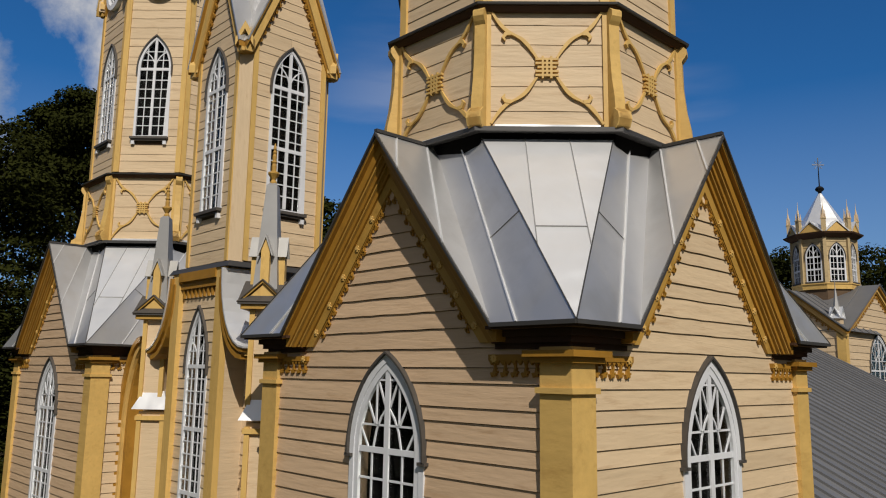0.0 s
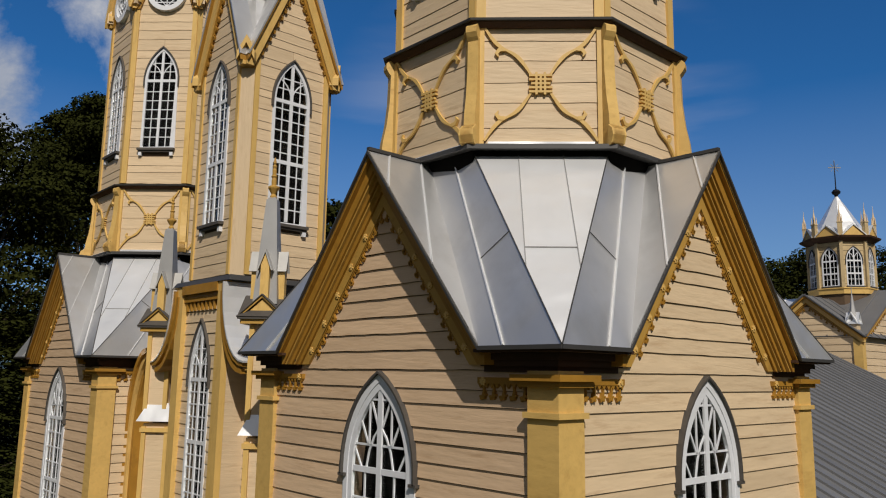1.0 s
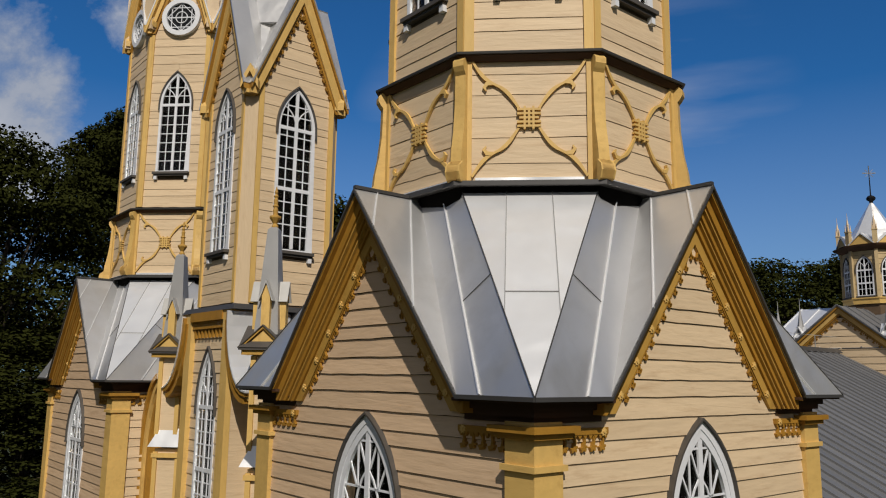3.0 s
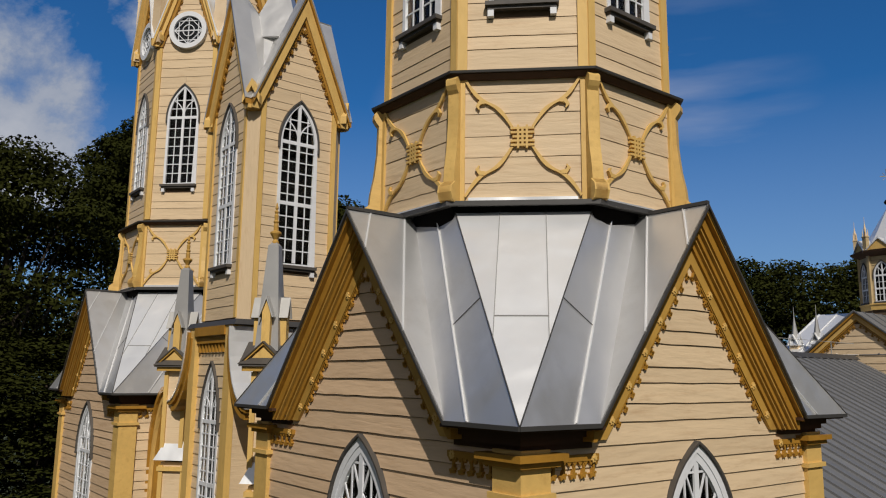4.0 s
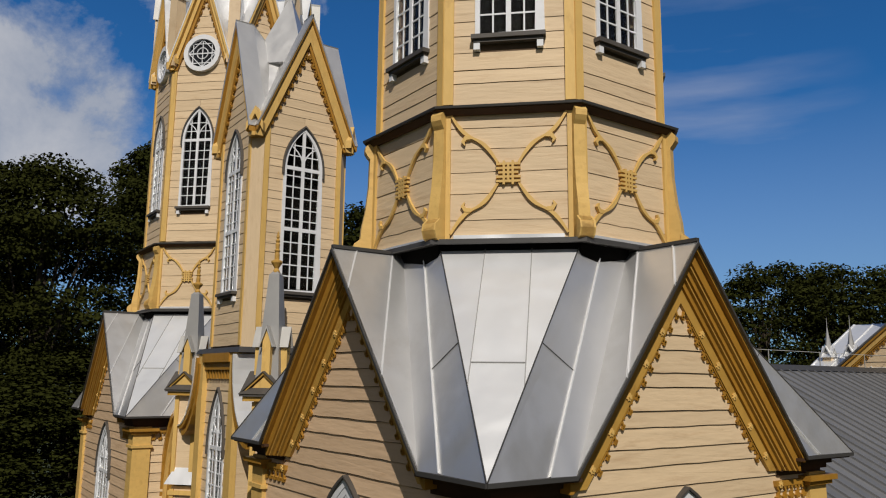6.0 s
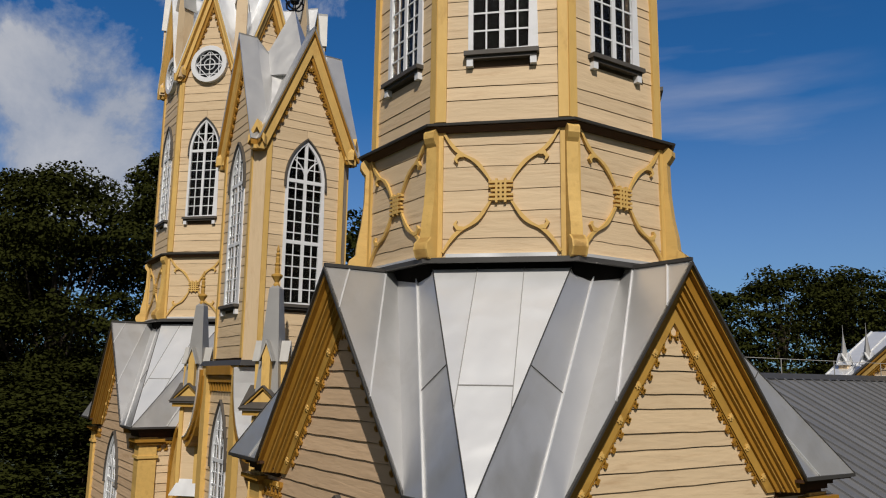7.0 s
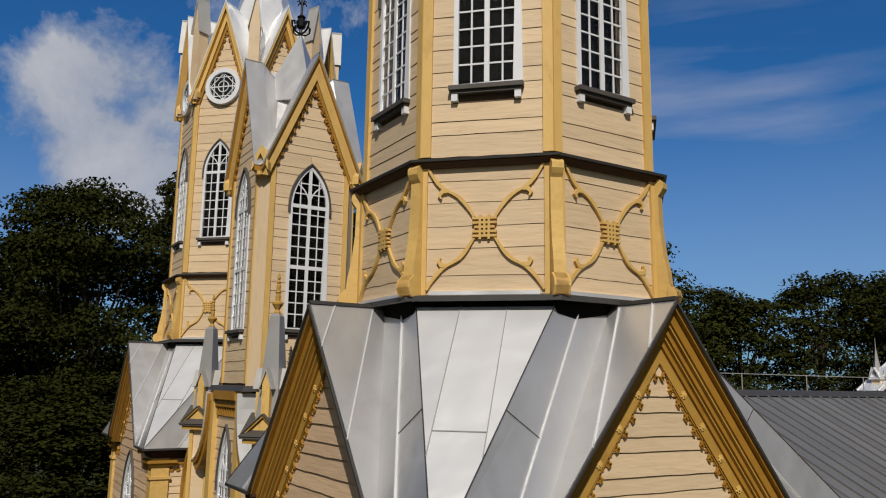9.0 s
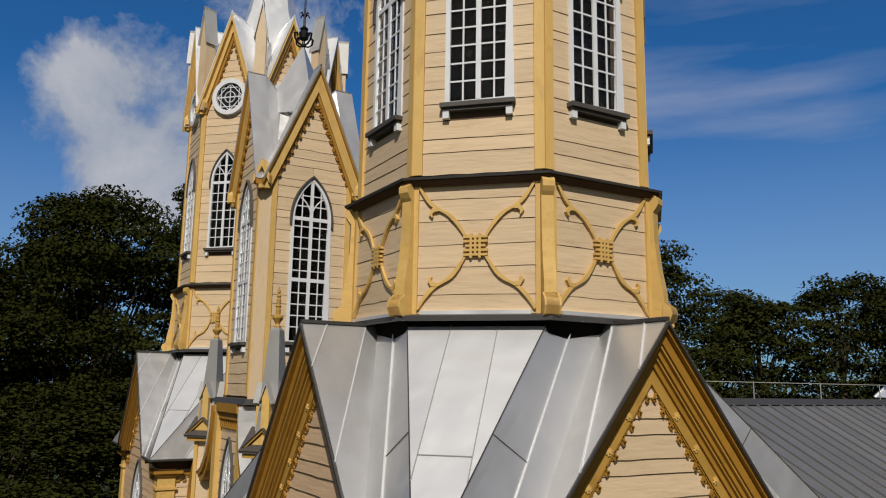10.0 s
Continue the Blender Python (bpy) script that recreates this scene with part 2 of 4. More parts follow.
def plate(half, v0, top, w0, w1, win=None, knees=()):
    """Wall slab from v0 up to top(u), with an arched opening through it. win: half width, sill, spring, apex."""
    g = Geo()
    cuts = sorted({-half, half, 0.0, *knees, *([win[0] * k / 6 for k in range(-6, 7)] if win else [])})
    for a, b in zip(cuts, cuts[1:]):
        ta, tb = max(v0 + 0.001, top(a)), max(v0 + 0.001, top(b))
        if win and abs(a + b) / 2 < win[0]:
            g.prism([(a, v0), (b, v0), (b, win[1]), (a, win[1])], w0, w1)
            pts = dict(arch_line(win, a, b))
            g.prism([(a, pts[a]), (b, pts[b]), (b, tb), (a, ta)], w0, w1)
        else:
            g.prism([(a, v0), (b, v0), (b, tb), (a, ta)], w0, w1)
    return g


def arch_line(win, *us):
    a, sill, vs, va = win
    h = va - vs
    r = (h * h + a * a) / (2 * a)
    return [(u, vs + math.sqrt(max(0.0, r * r - (abs(u) + r - a) ** 2))) for u in us]


def boards(v0, v1, step, half_at, w, win=None, lift=0.022, rng=None, wander=0.06, gap=0.006, ripple=0.003):
    """Lapped boards: for each course a list of solids left and right of the opening."""
    out, v, k = [], v0, 0
    while v < v1 - 0.02:
        k += 1
        t = min(v1, v0 + step * (k + rng.uniform(-wander, wander)))
        lo, hi = half_at(v + 0.004), half_at(t - 0.004)
        if lo > 0.03:
            hi = max(hi, 0.004)
            def row(pts):
                front = [(x, y, w + lift * (1 - 0.75 * (y - v) / (t - v)) + 0.002 * rng.random()) for x, y in pts]
                return Geo().solid(front, [(x, y, w - 0.004) for x, y in pts])
            g0, g1 = v + gap, t - 0.001
            hole = win and win[1] - 0.01 < t and v < win[3]
            if not hole:
                n = max(7, int(lo * 12))
                tilt = rng.uniform(-ripple, ripple)
                under = [(-lo + 2 * lo * q / n, g0 + tilt * (2 * q / n - 1) + (rng.uniform(-ripple, ripple) if 0 < q < n else 0)) for q in range(n + 1)]
                out.append(row(under + [(hi, g1), (-hi, g1)]))
            else:
                ms = [g0 + (g1 - g0) * k / 3 for k in range(4)]
                ws = [arch_half(win[0], win[2], win[3], y) if y > win[1] else win[0] for y in ms]
                if min(ws) <= 0.002:
                    ws = [max(x, 0.002) for x in ws]
                inner = list(zip(ws, ms))
                out.append(row([(x, y) for x, y in inner[:1]] + [(lo, g0), (hi, g1)] + [(x, y) for x, y in inner[:0:-1]]))
                out.append(row([(-lo, g0)] + [(-x, y) for x, y in inner] + [(-hi, g1)]))
        v = t
    return out


def clad(parent, rows, mat, m=None):
    for g in rows:
        part("board", g if isinstance(g, bpy.types.Mesh) else g.mesh("board", mat), parent, m)


def window_meshes(a, sill, vs, va, w, rows, transoms=(), hood=0.0, lattice=False, bar=0.016, edge=0.05, mull=0.05):
    """The meshes of a pointed window: frame, bars, panes, sill; rows are the heights of the glazing bars."""
    f = Geo()
    ring = arch(a, vs, va, edge / 2)
    x = a - edge / 2
    f.strip([(-x, sill + edge / 2)] + ring + [(x, sill + edge / 2)], edge, w - 0.012, w + 0.022, closed=True)
    f.box(-mull / 2, mull / 2, sill + edge, va - edge, w - 0.002, w + 0.016)
    for t in (vs, *transoms):
        f.box(-a + edge, -mull / 2, t - 0.025, t + 0.025, w - 0.002, w + 0.014)
        f.box(mull / 2, a - edge, t - 0.025, t + 0.025, w - 0.002, w + 0.014)
    b = Geo()
    mid = (a - edge + mull / 2) / 2
    for s in (-1, 1):
        top = arch_line((a, sill, vs, va), mid)[0][1] - edge * 0.8
        b.box(s * mid - bar / 2, s * mid + bar / 2, sill + edge, top if not lattice else vs, w - 0.002, w + 0.008)
        for r in rows:
            hw = arch_half(a, vs, va, r) - edge * 0.8
            if hw > mull:
                b.box(*sorted((s * mull / 2, s * hw)), r - bar / 2, r + bar / 2, w - 0.002, w + 0.007)
        fan = []
        for k in range(9):
            t = math.pi / 2 * k / 8
            q = (s * (a - a * math.cos(t)), vs + a * math.sin(t) * 1.15)
            if abs(q[0]) < arch_half(a, vs, va, q[1]) - edge * 0.4:
                fan.append(q)
        if len(fan) > 1 and not lattice:
            b.strip(fan, bar * 1.1, w - 0.002, w + 0.010)
        if lattice:
            h = va - vs
            for line in (((0.35, 0.80), (0.35, 0.28)), ((0.31, 0.79), (0.07, 0.49)), ((0.67, 0.60), (0.37, 0.28)), ((0.86, 0.27), (0.56, 0.0)), ((0.04, 0.47), (0.20, 0.37), (0.34, 0.22), (0.44, 0.0)), ((0.04, 0.28), (0.84, 0.28)), ((0.04, 0.79), (0.38, 0.79))):
                b.strip([(s * p[0] * a, vs + p[1] * h) for p in line], bar * 0.9, w - 0.002, w + 0.009)
    head = Geo().prism([(x0, y0) for x0, y0 in arch(a, vs, va, 0.02)], w - 0.008, w - 0.003)
    light = Geo().box(-a + 0.02, a - 0.02, sill + 0.02, vs, w - 0.008, w - 0.003)
    s = Geo()
    s.box(-a - 0.03, a + 0.03, sill - 0.035, sill + 0.005, w - 0.02, w + 0.085)
    s.box(-a - 0.01, a + 0.01, sill - 0.065, sill - 0.035, w - 0.02, w + 0.06)
    c = Geo().box(-0.028, 0.028, sill - 0.13, sill - 0.065, w, w + 0.055)
    made = {"window": f.mesh("window", WHITE), "sash_grille": b.mesh("sash_grille", WHITE), "head_pane": head.mesh("head_pane", GLASS), "pane": light.mesh("pane", GLASS), "sill": s.mesh("sill", HOOD), "sill_bracket": c.mesh("sill_bracket", WHITE)}
    if hood:
        ring = arch(a, vs, va, -0.028)
        x = ring[-1][0]
        made["architrave"] = Geo().strip([(-x, sill)] + ring + [(x, sill)], 0.06, w - 0.01, w + 0.03).mesh("architrave", WHITE)
        ring = arch(a, vs, va, -0.068)
        hd = Geo().strip([(ring[0][0], vs - 0.06)] + ring + [(ring[-1][0], vs - 0.06)], 0.018, w - 0.01, w + 0.045 + hood)
        for k in (-1, 1):
            hd.box(k * (a + 0.055) - 0.045, k * (a + 0.055) + 0.045, vs - 0.075, vs - 0.05, w - 0.01, w + 0.06)
    else:
        line = arch(a, vs, va, -0.010)
        hd = Geo().strip([(line[0][0], vs - 0.10)] + line + [(line[-1][0], vs - 0.10)], 0.02, w - 0.01, w + 0.05)
    made["ears"] = (-a + 0.02, a - 0.02)
    made["hood_mould"] = hd.mesh("hood_mould", HOOD)
    return made


def window(parent, meshes, m):
    root = part("window", meshes["window"], parent, m)
    for key in ("sash_grille", "head_pane", "pane", "sill", "hood_mould"):
        p = part(key, meshes[key], root)
        if "pane" in key:
            p.visible_shadow = False
    if "architrave" in meshes:
        part("architrave", meshes["architrave"], root)
    for x in meshes["ears"]:
        part("sill_bracket", meshes["sill_bracket"], root, Matrix.Translation((x, 0, 0)))
    return root


def slab(pts, thick):
    """A thin solid under a flat outline in place axes; the outline's winding gives its outer side."""
    pts = [Vector(p) for p in pts]
    n = Vector((0, 0, 0))
    for i, p in enumerate(pts):
        n += p.cross(pts[(i + 1) % len(pts)])
    n.normalize()
    if n.z < 0:
        n = -n
    return Geo().solid(pts, [p - n * thick for p in pts]), n


def seam(p, q, n, width=0.008, height=0.014):
    p, q = Vector(p), Vector(q)
    d = (q - p).normalized()
    s = d.cross(n).normalized() * width / 2
    return Geo().solid([p - s, q - s, q + s, p + s], [x + n * height for x in (p - s, q - s, q + s, p + s)])


def lerp(p, q, t):
    return tuple(a + (b - a) * t for a, b in zip(p, q))


def sheets(parent, left_top, right_top, left_low, right_low, parts, mats, joint=None):
    """Roof slope between an upper and a lower edge, in sheets side by side with standing seams."""
    for k in range(parts):
        a, b = k / parts, (k + 1) / parts
        g, n = slab([lerp(left_top, right_top, a), lerp(left_top, right_top, b), lerp(left_low, right_low, b), lerp(left_low, right_low, a)], 0.012)
        part("metal_sheet", g.mesh("metal_sheet", mats), parent)
        if k:
            part("seam", seam(lerp(left_top, right_top, a), lerp(left_low, right_low, a), n).mesh("seam", mats), parent)
    if joint:
        p, q = lerp(left_top, left_low, joint[0]), lerp(lerp(left_top, right_top, 1 / parts), lerp(left_low, right_low, 1 / parts), joint[1])
        part("seam", seam(p, q, n, 0.012, 0.008).mesh("seam", mats), parent)


def rake(half, foot, apex, layers, w_wall):
    """Stepped mouldings along both slopes of a gable. layers: from, to below the slope, reach out of the wall."""
    meshes = []
    slope = math.hypot(half, apex - foot)
    k = slope / half
    k2, low = (apex - foot) / half, foot - 0.13
    for d0, d1, reach in layers:
        g = Geo()
        for s in (-1, 1):
            o0, o1 = apex - d0 * k, apex - d1 * k
            pts = [(0, o0), (half, foot - d0 * k), (half, max(low, foot - d1 * k))]
            if foot - d0 * k < low:
                pts = [(0, o0), ((o0 - low) / k2, low)]
            if foot - d1 * k < low:
                pts.append(((o1 - low) / k2, low))
            pts.append((0, o1))
            g.prism([(s * x, y) for x, y in pts], w_wall, reach)
        meshes.append(g)
    return meshes


def pendants(half, foot, apex, d, spacing, size, w0, w1, teeth=0.06, s=1):
    """A toothed edge with small club shaped drops along both slopes of a gable."""
    g = Geo()
    length = math.hypot(half, apex - foot)
    for s in (s,):
        along = Vector((s * half, foot - apex)).normalized()
        inward = Vector((-s * (apex - foot), -half)).normalized()
        start = Vector((0, apex)) - Vector((0, d * length / half))
        end = (start.y - foot) / -along.y
        g.prism([tuple(start + along * d * 0.55), tuple(start + along * end), tuple(start + along * end + inward * 0.010), tuple(start + along * d * 0.55 + inward * 0.010)], w0 - 0.012, w1)
        count = int((length - d * 0.6) / teeth)
        for i in range(count):
            p = start + along * (i + 0.5) * teeth
            if (p - start).length < d * 0.6 or p.y < foot:
                continue
            a, b, c = p - along * teeth * 0.52, p + along * teeth * 0.52, p + inward * teeth * 0.75
            g.prism([tuple(a), tuple(b), tuple(c)], w0, w1 - 0.01)
        count = int(length / spacing)
        for i in range(count):
            p = start + along * (i + 0.6) * spacing
            if p.y < foot - 0.02:
                continue
            tip = p + inward * size * 0.5 + Vector((0, -size * 0.95))
            for q, r in ((tip, 0.34), (tip + along * size * 0.34, 0.26), (tip - along * size * 0.34, 0.26)):
                ring = [(q.x + r * size * math.cos(t * math.pi / 3), q.y + r * size * math.sin(t * math.pi / 3)) for t in range(6)]
                g.prism(ring, w0, w1)
            g.prism([(p.x - size * 0.2, p.y), (tip.x - size * 0.16, tip.y), (tip.x + size * 0.16, tip.y), (p.x + size * 0.2, p.y)], w0, w1)
    return g


def scroll_cross(half, v0, v1, w):
    """Four curling stems that cross in a small knot, laid on a panel."""
    stems = []
    vm, hv = (v0 + v1) / 2, (v1 - v0) / 2
    for sx in (-1, 1):
        for sy in (-1, 1):
            g = Geo()
            path = []
            for k in range(15):
                t = k / 14
                x = 0.09 + (half - 0.09) * t
                y = 0.09 + (hv - 0.10) * (t + 0.085 * math.sin(t * 2 * math.pi))
                path.append((sx * x, vm + sy * y))
            g.strip(path, [0.021 + 0.013 * math.sin(math.pi * k / 14 * 2) ** 2 for k in range(15)], w, w + 0.024)
            bx, by = path[8]
            g.strip([(bx, by), (bx + sx * 0.045, by - sy * 0.005), (bx + sx * 0.07, by - sy * 0.04), (bx + sx * 0.052, by - sy * 0.07)], [0.036, 0.034, 0.024, 0.010], w, w + 0.028)
            stems.append(g)
    knot = Geo()
    lines = [-0.104]
    for k in range(11):
        lines.append(lines[-1] + (0.020 if k % 2 else 0.018))
    for a in range(11):
        for b in range(11):
            if (b % 2 or a in (3, 5, 7)) and (a, b) not in ((0, 5), (10, 5), (5, 0), (5, 10)):
                knot.box(lines[a], lines[a + 1], vm + lines[b], vm + lines[b + 1], w, w + 0.032)
    return stems, knot


def bracket_mesh(r0, z0, z1):
    """Flared corner bracket with a scroll at head and foot: profile in radius and height, with thickness across."""
    prof = [(r0 - 0.10, z0 + 0.02), (r0 + 0.10, z0 - 0.03), (r0 + 0.165, z0 - 0.005), (r0 + 0.195, z0 + 0.06), (r0 + 0.18, z0 + 0.12), (r0 + 0.135, z0 + 0.155), (r0 + 0.12, z0 + 0.17), (r0 + 0.11, z0 + 0.28), (r0 + 0.075, z0 + 0.46), (r0 + 0.05, z0 + 0.70), (r0 + 0.045, z1 - 0.16), (r0 + 0.07, z1 - 0.13), (r0 + 0.095, z1 - 0.09), (r0 + 0.095, z1 - 0.04), (r0 + 0.06, z1 - 0.005), (r0 - 0.10, z1 - 0.005)]
    g = Geo()
    g.solid([(-0.052, -r, z) for r, z in prof], [(0.052, -r, z) for r, z in prof])
    g.solid([(-0.068, -r, z) for r, z in prof[1:7]], [(0.068, -r, z) for r, z in prof[1:7]])
    return g


def octagon_ring(rows, mat, name):
    """Eight sided band; rows: apothem and height."""
    k = 1 / math.cos(math.pi / 8)
    g = Geo()
    n = len(rows)
    for i in range(8):
        t = math.pi / 8 + i * math.pi / 4
        g.v += [(r * k * math.cos(t), r * k * math.sin(t), z) for r, z in rows]
    for i in range(8):
        j = (i + 1) % 8
        for a in range(n):
            b = (a + 1) % n
            g.f.append((i * n + a, i * n + b, j * n + b, j * n + a))
    return g.mesh(name, mat)


def rose_meshes(r, v, w):
    f = Geo()
    circle = [(math.cos(t * math.pi / 14), math.sin(t * math.pi / 14)) for t in range(28)]
    f.strip([(0.88 * r * x, v + 0.88 * r * y) for x, y in circle], 0.24 * r, w - 0.03, w + 0.05, closed=True)
    b = Geo()
    b.strip([(0.30 * r * x, v + 0.30 * r * y) for x, y in circle], 0.04 * r, w - 0.03, w + 0.02, closed=True)
    for s in range(2):
        star = [(0.74 * r * math.cos(math.pi * (0.25 + 0.5 * k) + s * math.pi / 4), v + 0.74 * r * math.sin(math.pi * (0.25 + 0.5 * k) + s * math.pi / 4)) for k in range(4)]
        b.strip(star, 0.038 * r, w - 0.03, w + 0.015 + 0.003 * s, closed=True)
    b.box(-0.02 * r, 0.02 * r, v - 0.74 * r, v + 0.74 * r, w - 0.03, w + 0.012)
    b.box(-0.74 * r, 0.74 * r, v - 0.03 * r, v + 0.03 * r, w - 0.03, w + 0.010)
    p = Geo().prism([(0.76 * r * x, v + 0.76 * r * y) for x, y in circle], w - 0.012, w - 0.006)
    return f.mesh("rose_window", WHITE), b.mesh("tracery", WHITE), p.mesh("pane", DARKPANE)


DARKPANE = bpy.data.materials.new("dark panes")
DARKPANE.use_nodes = True
DARKPANE.node_tree.nodes["Principled BSDF"].inputs["Base Color"].default_value = (0.01, 0.011, 0.012, 1)
DARKPANE.node_tree.nodes["Principled BSDF"].inputs["Roughness"].default_value = 0.06

# ---- ground ----
ground = Geo()
ground.v, ground.f = [(-1500, -1500, 0), (1500, -1500, 0), (1500, 1500, 0), (-1500, 1500, 0)], [(0, 1, 2, 3)]
tagged(new("ground", ground.mesh("ground", GRASS)), "mown green grass around the wooden church", "ground", kind="structure")

# ---- the two corner towers ----
H, EAVE, REACH, GAB, APEX = 1.92, 8.27, 2.15, 1.39, 10.0
DRUM, DRUM_UP, R_TOP = 1.42, 1.38, 10.0
SIDE = math.tan(math.pi / 8)
rng = random.Random(4)


def build_corner_tower():
    tower = tagged(new("church_tower"), "cream and yellow wooden octagonal church tower on gabled base", "tower", "front towers of the church")
    win = (0.43, 5.1, 7.25, 8.0)

    def gable_half(v):
        return 1.90 if v < 7.98 else max(0.0, (APEX - 0.42 - v) / (APEX - EAVE) * GAB + 0.02) if v > 8.12 else 1.90

    core = plate(1.90, 0.0, lambda u: APEX - 0.06 - abs(u) * (APEX - EAVE) / GAB if abs(u) < GAB else EAVE - 0.05, H - 0.14, H - 0.006, win, (-GAB, GAB)).mesh("gable_wall", TIMBER)
    # black sheet behind the window, painting the room as unlit
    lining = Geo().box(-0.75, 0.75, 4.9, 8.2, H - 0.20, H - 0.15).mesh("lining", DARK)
    # x-facing walls get the darker, pinker cream
    rows = [[g.mesh("board", paint) for g in boards(0.42, 9.6, 0.145, gable_half, H, win, 0.018, rng, 0.17, 0.004)] for paint in (CREAM, PINK_CREAM)]
    wm = window_meshes(win[0], win[1], win[2], win[3], H, [7.25 - 0.24 * k for k in range(1, 9) if k not in (4,)], (6.25,), hood=0.015, lattice=True, bar=0.019, edge=0.06, mull=0.06)
    layers = [(0.012, 0.035, 2.128), (0.035, 0.105, 2.085), (0.105, 0.122, 2.065), (0.122, 0.160, 2.035), (0.160, 0.175, 2.012), (0.175, 0.215, 1.985), (0.215, 0.30, 1.962)]
    mats = [OCHRE, OCHRE, GOLD, OCHRE, GOLD, OCHRE, GOLD]
    moulds = [g.mesh("raking_moulding", mt) for g, mt in zip(rake(GAB, EAVE, APEX, layers, H - 0.02), mats)]
    drops = [pendants(GAB, EAVE - 0.02, APEX, 0.30, 0.135, 0.043, H + 0.016, H + 0.036, 0.046, q).mesh("toothed_trim", OCHRE) for q in (-1, 1)]
    rosette = Geo().prism([((0.034 if k % 2 else 0.024) * math.cos(t), (0.034 if k % 2 else 0.024) * math.sin(t)) for k, t in [(k, k * math.pi / 8) for k in range(16)]], 0, 0.010).prism([(0.012 * math.cos(t), 0.012 * math.sin(t)) for t in [k * math.pi / 3 for k in range(6)]], 0.010, 0.018).mesh("rosette", YELLOW)
    hooks = []
    for s in (-1, 1):
        hk = Geo()
        hk.box(*sorted((s * 1.20, s * 1.70)), 8.005, 8.05, H, H + 0.045)
        for k in range(9):
            u = s * (1.225 + 0.0555 * k)
            hk.prism([(u - 0.026, 8.006), (u, 7.972), (u + 0.026, 8.006)], H + 0.004, H + 0.04)
        for k in range(5):
            u = s * (1.25 + 0.10 * k)
            hk.strip([(u, 8.0), (u + 0.006, 7.955), (u - 0.004, 7.915), (u - 0.026, 7.90), (u - 0.036, 7.918)], [0.022, 0.016, 0.02, 0.018, 0.012], H + 0.005, H + 0.035)
            for du, dv, rad in ((0.004, 7.903, 0.014), (0.018, 7.922, 0.011)):
                hk.prism([(u + du + rad * math.cos(t * math.pi / 3), dv + rad * math.sin(t * math.pi / 3)) for t in range(6)], H + 0.006, H + 0.037)
        hooks.append(hk.mesh("hook_frieze", OCHRE))
    for k in range(4):
        m = turn(90 * k) @ WALL
        wall = part("gable_wall", core, tower, m)
        clad(wall, rows[k % 2], CREAM)
        part("lining", lining, wall)
        window(tower, wm, m)
        trim = part("gable_trim", moulds[0], tower, m, "deep ochre stepped gable mouldings")
        for mm in moulds[1:]:
            part("raking_moulding", mm, trim)
        for g in drops + hooks:
            part(g.name.split(".")[0], g, trim)
        for s in (-1, 1):
            for q in range(6):
                t = 0.18 + 0.145 * q
                part("rosette", rosette, trim, Matrix.Translation((s * GAB * t, APEX - 0.258 * 1.6 - (APEX - EAVE) * t, 1.962)))
    # corner posts and their cornices
    post = Geo()
    post.solid([(-1.975, -1.975, 0), (-1.70, -1.975, 0), (-1.70, -1.70, 0), (-1.975, -1.70, 0)], [(-1.975, -1.975, 8.1), (-1.70, -1.975, 8.1), (-1.70, -1.70, 8.1), (-1.975, -1.70, 8.1)])
    post = post.mesh("corner_post", YELLOW)

    def cap(lo, hi, o, inner):
        return Geo().solid([(-o, -o, lo), (inner, -o, lo), (inner, -inner * 0 - 1.6, lo), (-1.6, -1.6, lo), (-1.6, inner, lo), (-o, inner, lo)], [(-o, -o, hi), (inner, -o, hi), (inner, -1.6, hi), (-1.6, -1.6, hi), (-1.6, inner, hi), (-o, inner, hi)])

    # the three top steps take the dark soffit colour, painting in the eave's shade
    caps = [cap(7.78, 7.82, 2.0, -1.675).mesh("neck_moulding", YELLOW), cap(7.99, 8.03, 2.015, -1.64).mesh("cornice", OCHRE), cap(8.03, 8.075, 2.05, -1.60).mesh("cornice", OCHRE), cap(8.09, 8.13, 1.945, -1.25).mesh("cornice", SOFFIT), cap(8.13, 8.175, 1.985, -1.25).mesh("cornice", SOFFIT), cap(8.175, 8.222, 2.02, -1.25).mesh("cornice", SOFFIT)]
    for k in range(4):
        p = part("corner_post", post, tower, turn(90 * k))
        for c in caps:
            part("cornice", c, p)

    # roof: gable slopes, skirt slopes and corner planes
    e, r, s = REACH, DRUM + 0.0, (DRUM + 0.0) * SIDE
    deck = Geo()
    deck.box(-1.3, 1.3, -1.3, 1.3, 8.0, 8.05)
    roof = part("roof", deck.mesh("roof", DARK), tower, None, "pale galvanised standing seam roof sheets")
    for k in range(4):
        m = turn(90 * k)
        holder = part("roof_side", Geo().solid([(-e, -0.02, APEX + 0.0), (-e, 0.02, APEX + 0.0), (-r, 0.02, APEX + 0.0), (-r, -0.02, APEX + 0.0)], [(-e, -0.02, APEX + 0.03), (-e, 0.02, APEX + 0.03), (-r, 0.02, APEX + 0.03), (-r, -0.02, APEX + 0.03)]).mesh("ridge_cap", DARKTIN), roof, m)
        for side in (-1, 1):
            apex, inner = (-e, 0, APEX), (-r, 0, APEX)
            low, tip = (-e, side * GAB, EAVE), (-e, side * e, EAVE)
            hip = (-r, side * s, APEX)
            sheets_flat(holder, apex, inner, low, side)
            sheets_skirt(holder, inner, hip, tip, low)
            for p, q, wd in ((apex, low, 0.035), (low, tip, 0.03)):
                n = Vector((0, side * (APEX - EAVE), GAB)).normalized() if p is apex else Vector((-1, 0, 0.42)).normalized()
                part("drip_edge", edge_bar(p, q).mesh("drip_edge", DARKTIN), holder)
